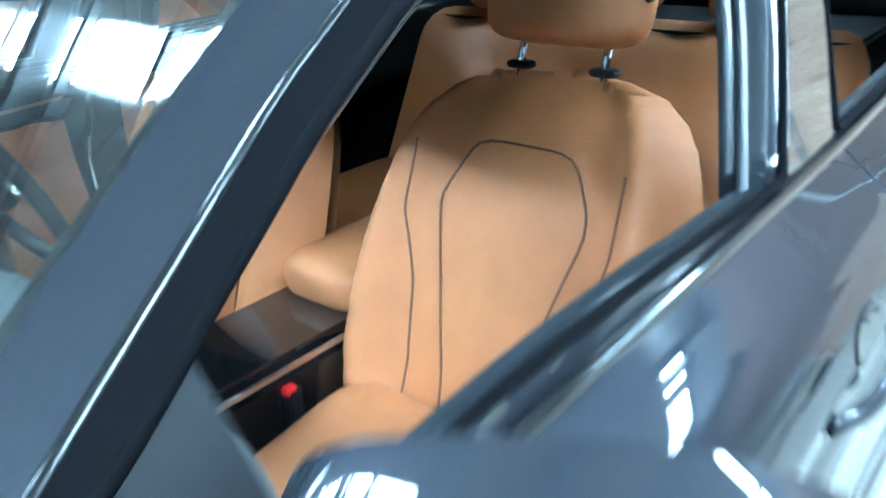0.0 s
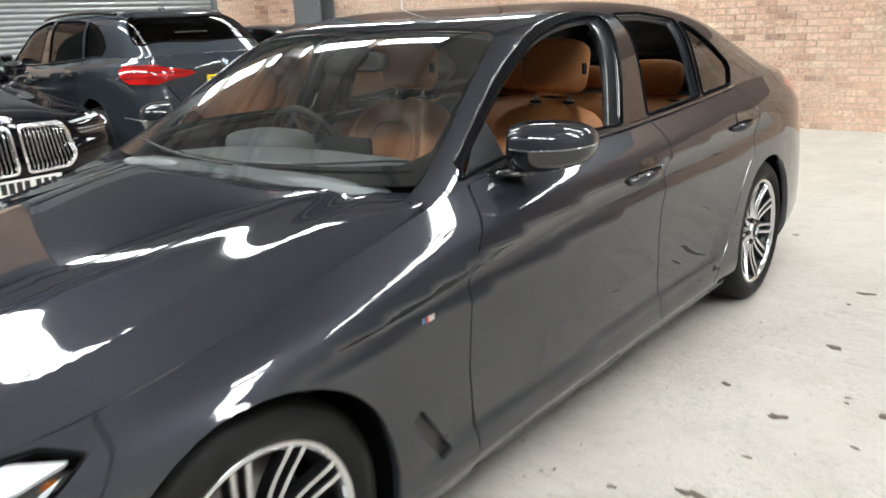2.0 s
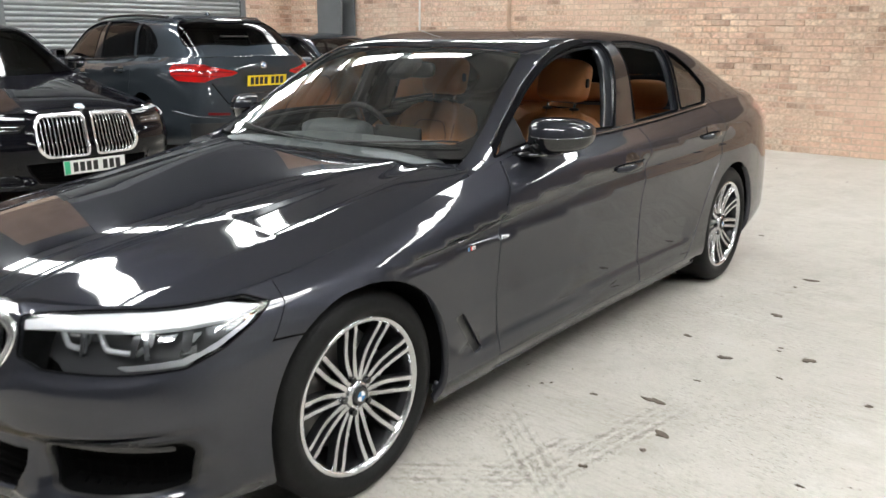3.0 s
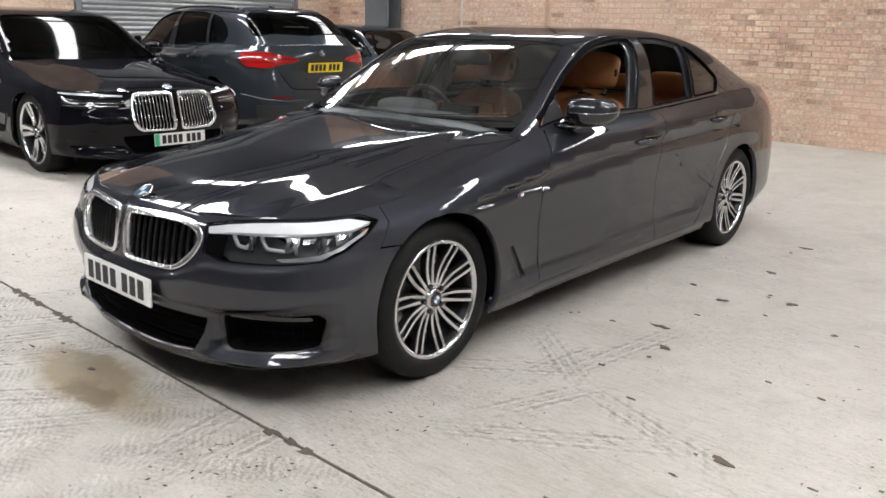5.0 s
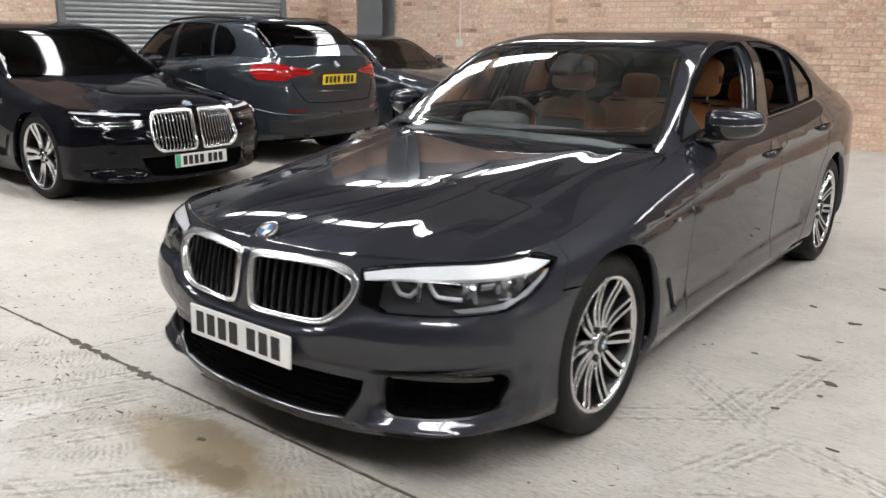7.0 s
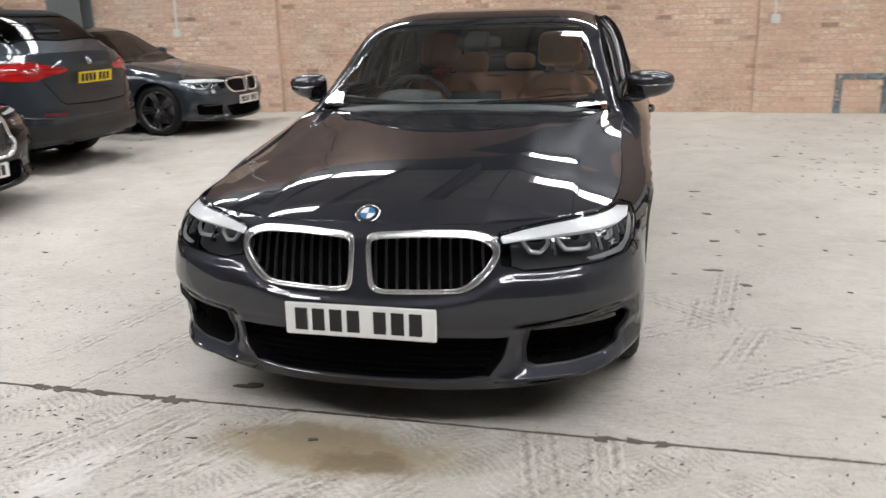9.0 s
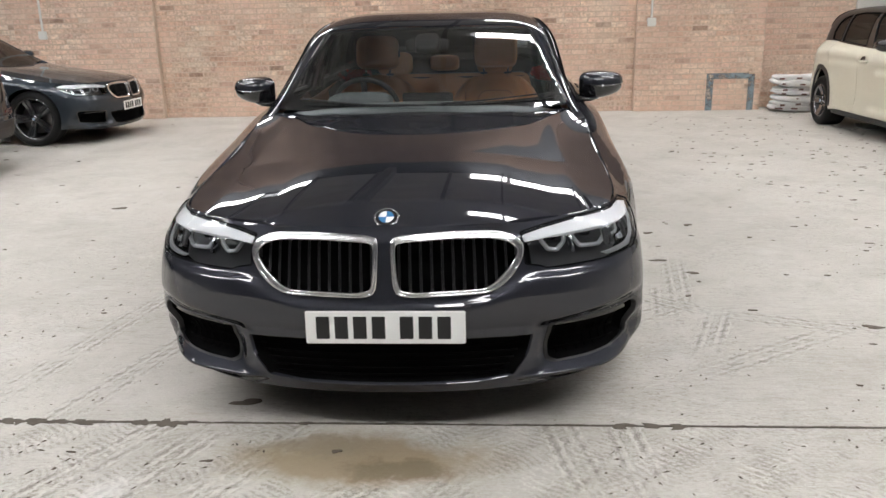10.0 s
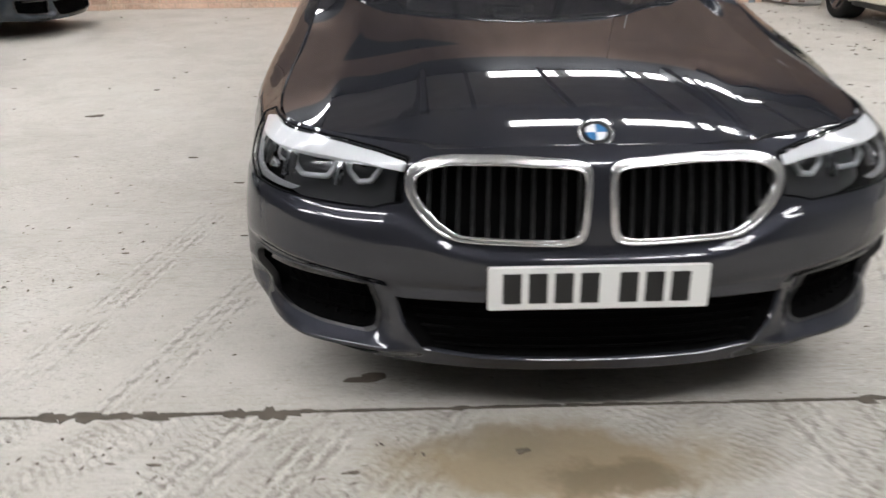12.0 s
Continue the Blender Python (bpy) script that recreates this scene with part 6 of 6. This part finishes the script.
part("tunnel", block("tunnel", (-.125, 1.15, .27), (.125, 2.15, .60), M_GLOSS, .03), con, "gloss black console")
part("armrest", moved(pillow("armrest", (.22, .36, .10), M_LEATHER, .5, .4, 16), pose(0, 1.88, .63)), con, "tan leather armrest")
part("edge_trim", block("edge_trim", (.122, 1.18, .585), (.128, 1.75, .597), M_SATIN, .002), con, "silver edge trim")
for d in (1, -1):
    bk = part("belt_buckle", block("belt_buckle", (d * .13 - .014, 1.51, .46), (d * .13 + .014, 1.54, .56), M_TRIM, .005), car, "black belt buckle")
    part("button", block("button", (d * .13 - .010, 1.508, .548), (d * .13 + .010, 1.532, .564), M_BUCKLE, .003), bk, "red release button")
    b = lambda y, z: B(y, z, d)
    fr_card = [b(.86, .34), b(.84, .88), b(.95, .925), b(1.70, .965), b(1.76, .34)]
    c1 = part("door_card", sheet("door_card", fr_card, skin, M_LEATHER, step=.05, fold=0, core=(d * 3, 1.3, .6), lift=.075), car, "tan leather inner door panel")
    top = [b(.88, .80), b(.88, .905), b(1.72, .965), b(1.74, .83)]
    part("upper_trim", sheet("upper_trim", top, skin, M_TRIM, step=.05, fold=0, core=(d * 3, 1.3, .6), lift=.082), c1, "black upper door trim")
    rr_card = [b(1.88, .34), b(1.86, .975), b(2.68, 1.01), b(2.60, .60), b(2.30, .34)]
    part("rear_door_card", sheet("rear_door_card", rr_card, skin, M_LEATHER, step=.05, fold=0, core=(d * 3, 2.3, .6), lift=.075), car, "tan leather rear door panel")
    # dark sealing frames inside the window openings
    for p, nm in zip(side_glass(SALOON, d, False)[:2], ("front_window_frame", "rear_window_frame")):
        c = p.mean(0)
        inner = c + (p - c) * [.985, .965]
        ga = np.abs(inner[:, 1])
        if nm == "front_window_frame":
            back_edge = np.interp(ga, [np.abs(p[:, 1]).min(), np.abs(p[:, 1]).max()], [1.835, 1.700]) - .058
        else:
            back_edge = np.full(len(p), 2.368)
        inner[:, 0] = np.minimum(inner[:, 0], back_edge)
        part(nm, sheet(nm, c + (p - c) * 1.03, shell, M_FRAME, [inner], step=.03, fold=.012, core=(0, 1.6, .6), lift=-.017), car, "satin black inner window frame")
    g = lambda y, z: girth_z(y, z, SALOON, d)
    strip = [g(1.69, float(belt_z(1.7)) + .0), g(1.82, 1.356), g(1.97, 1.36), g(1.92, float(belt_z(1.9)))]
    part("pillar_trim", sheet("pillar_trim", strip, shell, M_FRAME, step=.04, fold=.02, core=(0, 1.6, .6), lift=-.05), car, "grey inner pillar trim")
    belt = [tuple(v) for v in shell(np.array([g(1.86, z) for z in np.linspace(1.32, 1.0, 8)])) * [.90, 1, 1]]
    part("seat_belt", tube("seat_belt", belt, .022, M_TRIM, False, 8, .1), car, "black seat belt")
gb = .55 * math.pi / 2
part("headliner", sheet("headliner", [(1.32, .37), (2.72, .37), (2.72, -.37), (1.32, -.37)], shell, M_CLOTH, step=.06, fold=0, core=(0, 1.6, 3), lift=.035), car, "dark anthracite cloth headliner")
fin = [(-.008, 0, 0), (.008, 0, 0), (.022, .16, 0), (-.022, .16, 0), (-.004, .11, .055), (.004, .11, .055), (.006, .155, .062), (-.006, .155, .062)]
o = part("antenna_fin", link_mesh("antenna_fin", fin, [(0, 1, 5, 4), (1, 2, 6, 5), (2, 3, 7, 6), (3, 0, 4, 7), (4, 5, 6, 7), (3, 2, 1, 0)], M_PAINT), car, "body-coloured roof antenna fin")
o.matrix_basis = pose(0, 2.66, float(SALOON(2.70)) - .006, -5)
rv = new("interior_mirror")
rv.parent = car
part("housing", moved(pillow("housing", (.25, .04, .075), M_TRIM, .5, .5, 14), pose(0, 1.26, 1.235, -8)), rv, "black mirror housing")
part("sensor_box", moved(pillow("sensor_box", (.13, .16, .05), M_TRIM, .5, .5, 12), pose(0, 1.20, 1.245, 30)), rv)
for x0, x1, k in ((-.60, .02, 1), (.10, .66, 2)):
    pts = [tuple(v) for v in shell(np.array([girth_x(x0 + (x1 - x0) * t, .645 + .012 * k + .2 * abs(x0 + (x1 - x0) * t) ** 2) for t in np.linspace(0, 1, 14)])) + np.array([0, -.002, .004])]
    part("wiper", tube("wiper", pts, .004, M_TRIM, False, 6), car, "black wiper blade")

scale_by = lambda kx, ky, kz: (lambda p: p * np.array([kx, ky, kz]))
big, *_ = build_car("large_saloon", "black luxury saloon car with a tall chrome grille", pose(-4.80, 1.68, 0, 0, 0, 90), M_BLACK_PAINT, scale_by(1.045, 1.08, 1.06), kidney=BIG_KIDNEY, wheel=(.37, .28, 5, "five"), rim_paint=M_RIM, glass=M_GLASS_BLACK, detail=.6, slim=True)
plate(big, pose(0, -.965, .34), M_PLATE_W, green=True)
roundel(big, (0, -.80, .80), (0, -.5, .85), .041)
suv, suv_mo, suv_sh, suv_skin, *_ = build_car("compact_suv", "dark grey compact sport utility car seen from behind", pose(-8.16, 4.035, 0, 0, 0, -90), M_GREY_PAINT, scale_by(.985, .9, 1.105), crown=SUV, suv=True, wheel=(.345, .235, 5, "five"), glass=M_GLASS_DARK, detail=.9)
_tail = _s[_s > sy(3.4)]
rear_s = lambda x: float(np.interp(x, plan_x(_tail)[::-1], _tail[::-1]))
for d in (1, -1):
    q = rounded([(d * sy(3.52), .925), (d * sy(3.56), .966), (d * rear_s(.74), .968), (d * rear_s(.60), .938), (d * rear_s(.39), .906), (d * rear_s(.36), .888), (d * rear_s(.44), .866), (d * rear_s(.62), .848), (d * rear_s(.74), .812), (d * sy(3.66), .822), (d * sy(3.56), .868)], .010)
    tail = suv_sh("tail_light", q, suv_skin, M_RED, fold=.02, lift=.012, label="red tail light")
    for za, zb, xa in ((.952, .958, .64), (.905, .913, .42), (.866, .872, .52)):
        suv_sh("light_band", rounded([(d * sy(3.57), zb), (d * rear_s(.72), zb), (d * rear_s(xa), zb - .012), (d * rear_s(xa), za - .012), (d * rear_s(.72), za), (d * sy(3.57), za)], .002), suv_skin, M_RED_DARK, fold=.004, lift=.0155, parent=tail, label="dark band across the lens")
    q = rounded([(d * rear_s(.50), .53), (d * rear_s(.72), .54), (d * rear_s(.72), .515), (d * rear_s(.50), .505)], .008)
    suv_sh("rear_reflector", q, suv_skin, M_RED_DARK, fold=.01, lift=.006, label="red bumper reflector")
    line = [tuple(v) for v in suv_mo(bubble(SUV))(np.array([girth_x(d * .60, y) for y in np.linspace(1.5, 3.1, 16)])) + np.array([0, 0, .035])]
    part("roof_rail", tube("roof_rail", line, .014, M_GLOSS, False, 8), suv, "black roof rail")
for d in (1, -1):
    line = suv_skin(np.array([(d * a, z) for a, z in zip(np.linspace(rear_s(.66), S_END, 14), np.interp(np.linspace(0, 1, 14), [0, .25, 1], [.80, .60, .585]))]))
    part("boot_gap", tube("boot_gap", line, .006, M_SEAL, False, 6), suv, "dark gap under the boot lid")
    line = suv_skin(np.array([(d * a, .70) for a in np.linspace(rear_s(.30), S_END, 8)])) + np.array([0, .004, 0])
    part("boot_crease", tube("boot_crease", line, .006, M_GREY_PAINT, False, 6), suv)
for d in (1, -1):
    line = suv_skin(np.array([(d * a, z) for a, z in zip(np.linspace(sy(3.55), S_END, 24), np.interp(np.linspace(0, 1, 24), [0, .3, .5, 1], [.545, .50, .485, .48]))]))
    part("bumper_crease", tube("bumper_crease", line, .011, M_GREY_PAINT, False, 8), suv)
wip = suv_mo(bubble(SUV))(np.array([girth_x(x, 3.575) for x in np.linspace(-.10, .26, 9)])) + np.array([0, .012, .008])
part("rear_wiper", tube("rear_wiper", wip, .008, M_TRIM, False, 6), suv, "black rear wiper")
gx_ = lambda pts: np.array([girth_x(x, y) for x, y in pts])
wing = gx_([(0, 3.10), (.48, 3.08), (.56, 3.14), (.50, 3.30), (0, 3.33)])
suv_sh("spoiler", np.concatenate([wing, (wing * [1, -1])[::-1][1:-1]]), suv_mo(bubble(SUV)), M_GREY_PAINT, fold=.03, lift=.022, label="grey roof spoiler over the rear window")
fin_ = part("antenna_fin", link_mesh("antenna_fin", [(-.01, 0, 0), (.01, 0, 0), (.02, .15, 0), (-.02, .15, 0), (-.004, .11, .05), (.004, .11, .05)], [(0, 1, 5, 4), (1, 2, 5), (2, 3, 4, 5), (3, 0, 4), (3, 2, 1, 0)], M_GREY_PAINT), suv, "grey roof antenna fin")
fin_.matrix_basis = pose(0, 2.55, 1.565)
for d in (1, -1):
    suv_sh("rear_valance", [(d * sy(3.80), .44), (d * S_END, .44), (d * S_END, .29), (d * sy(3.80), .29)], suv_skin, M_TRIM, fold=.02, lift=.008, label="black lower bumper")
    suv_sh("skid_trim", [(d * rear_s(.55), .375), (d * S_END, .375), (d * S_END, .315), (d * rear_s(.50), .315)], suv_skin, M_SLAT, fold=.01, lift=.014, label="dark skid trim")
    pipe = part("exhaust_tip", lathe("exhaust_tip", [(-.06, .036), (.0, .038), (.003, .035), (-.04, .032)], M_SLAT, 20), suv, "dark exhaust tip")
    pipe.matrix_basis = pose(d * .48, 3.63, .31, 0, 0, 90)
plate(suv, pose(0, 3.655, .90, 8, 0, 180), M_PLATE_Y)
roundel(suv, (0, 3.60, 1.06), (0, .9, .35), .04)
gs, *_ = build_car("grey_saloon", "dark grey saloon car parked by the brick wall", pose(-5.11, 6.87, 0, 0, 0, 90), M_GREY_PAINT, scale_by(.985, .955, .985), wheel=(.33, .24, 5, "five"), rim_paint=M_RIM_GREY, glass=M_GLASS_DARK, detail=.6)
plate(gs, pose(0, -.85, .41), M_PLATE_W)
short_tail = lambda p: np.stack([p[:, 0] * .92, np.where(p[:, 1] < 2.975, p[:, 1] * .84, 2.499 + (p[:, 1] - 2.975) * .56), p[:, 2] * .98], 1)
build_car("small_hatchback", "cream small hatchback car with dark wheel arches", pose(5.27, 4.51, 0), M_CREAM_PAINT, short_tail, crown=HATCH, suv=True, wheel=(.30, .19, 5, "five"), rim_paint=M_RIM_GREY, glass=M_GLASS_DARK, detail=.6, cladding=True, roof_paint=M_SLAT, mirror_paint=M_GLOSS)

# white shutter over an opening in the recessed bay
ws = tagged(new("window_shutter"), "white slatted shutter over a window opening", "shutter")
ws.matrix_basis = pose(6.55, WALL_Y + .19, 1.36)
part("frame", merged("frame", [block("a", (-.95, -.03, -.04), (.95, .02, 0), M_SOCKET, .004), block("b", (-.95, -.03, 1.2), (.95, .02, 1.24), M_SOCKET, .004), block("c", (-.95, -.03, 0), (-.91, .02, 1.2), M_SOCKET, .004), block("d", (.91, -.03, 0), (.95, .02, 1.2), M_SOCKET, .004)], M_SOCKET), ws)
slat_ = moved(block("slat", (-.91, -.006, -.034), (.91, .006, .034), M_SOCKET, .003, 1), pose(0, 0, 0, 25))
for i in range(18):
    o = part("slat", slat_, ws)
    o.location = (0, -.012, .04 + i * .065)


def crumpled(q):
    x, y = q[:, 0], q[:, 1]
    return np.stack([x, y, .006 + .012 * np.abs(np.sin(7 * x + 3 * y) * np.sin(9 * y - 4 * x))], 1)


# crumpled white patch laid on the floor under the cream car
tagged(new("white_floor_patch", sheet("white_floor_patch", rounded([(4.72, 6.40), (5.5, 6.25), (5.75, 6.75), (5.4, 7.02), (4.85, 6.95)], .08), crumpled, M_BAG, step=.05, fold=.006, core=(5.2, 6.7, -3))), "crumpled white patch on the floor under the cream car", "sheet")
# dry leaves on the floor
rnd = random.Random(11)
leaves = []
for i in range(600):
    if i < 150 or i >= 420:
        x, y = rnd.uniform(2.4, 8.5), rnd.uniform(2.5, 8.2)
    elif i < 300:
        x, y = rnd.uniform(1.3, 5.0), rnd.uniform(-1.0, 6.5)
    else:
        x, y = rnd.uniform(-8, 1.2), rnd.uniform(-2.0, 8.0)
    r = rnd.uniform(.006, .016)
    leaves.append(blob("leaf", x, y, r * rnd.uniform(.9, 1.7), r * rnd.uniform(.35, .8), M_LEAF, rnd.uniform(.002, .005), 9, .5, i))
tagged(new("dry_leaves", merged("dry_leaves", leaves, M_LEAF)), "scattered dry leaves and dirt on the concrete", "leaves", kind="stuff")
flecks, fa = [], []
for i in range(2600):
    x, y = rnd.uniform(-3.6, 3.4), rnd.uniform(-3.4, -.85) if i % 4 else rnd.uniform(-.8, 1.5)
    if math.sin(2.3 * x + 1.1 * y) + math.sin(1.7 * y - 2.9 * x + 1) + .8 * math.sin(6 * x - 4 * y) < .35:
        continue
    a = math.radians(rnd.choice((58, 58, 33, 118, 5))) + rnd.uniform(-.3, .3)
    ln, wd = rnd.uniform(.005, .016) * (1.6 if rnd.random() < .12 else 1), rnd.uniform(.002, .005)
    ux, uy = math.cos(a), math.sin(a)
    k = len(flecks)
    flecks += [(x - ux * ln, y - uy * ln, .0006), (x + uy * wd, y - ux * wd, .0006), (x + ux * ln * .8, y + uy * ln * .8, .0006), (x - uy * wd, y + ux * wd, .0006), (x, y, .0006 + wd)]
    fa += [(k, k + 1, k + 4), (k + 1, k + 2, k + 4), (k + 2, k + 3, k + 4), (k + 3, k, k + 4)]
tagged(new("dirt_crumbs", link_mesh("dirt_crumbs", flecks, fa, M_LEAF, smooth=False)), "dark crumbs of dirt along the tyre marks", "dirt", kind="stuff")
for i, (x, y, r) in enumerate(((2.054, .155, .035), (1.31, 1.19, .033), (1.363, 1.798, .03), (1.375, 2.52, .03), (1.668, 2.003, .03), (1.338, 3.273, .032), (-2.55, 2.64, .05), (-.573, -.608, .044), (1.45, .95, .03))):
    tagged(new("dry_leaf", blob("dry_leaf", x, y, r * 1.0, r * .55, M_LEAF, .004, 16, .45, 50 + i)), "dark dry leaf lying on the concrete", "leaf", "dry leaves")

# single bricks of the wall, nearest the walk
rnd = random.Random(21)
brick = link_mesh("brick", [(-.1075, .002, -.0325), (.1075, .002, -.0325), (.1075, .002, .0325), (-.1075, .002, .0325), (-.1035, -.009, -.0285), (.1035, -.009, -.0285), (.1035, -.009, .0285), (-.1035, -.009, .0285)],
                  [(0, 1, 5, 4), (1, 2, 6, 5), (2, 3, 7, 6), (3, 0, 4, 7), (4, 5, 6, 7)], M_BRICK_ONE, smooth=False)
row, z = 0, .005
while z + .065 <= 2.5:
    x = WALL_X0 - (.1125 if row % 2 else 0)
    while x < 4.25:
        if x >= SINGLE[0] and x + .215 <= SINGLE[1] and SINGLE[2] <= z <= SINGLE[3]:
            o = part("brick", brick, NORTH)
            o.location = (x + .1075, WALL_Y + rnd.uniform(-.003, .003), z + .0325)
        x += .225
    z += .075
    row += 1
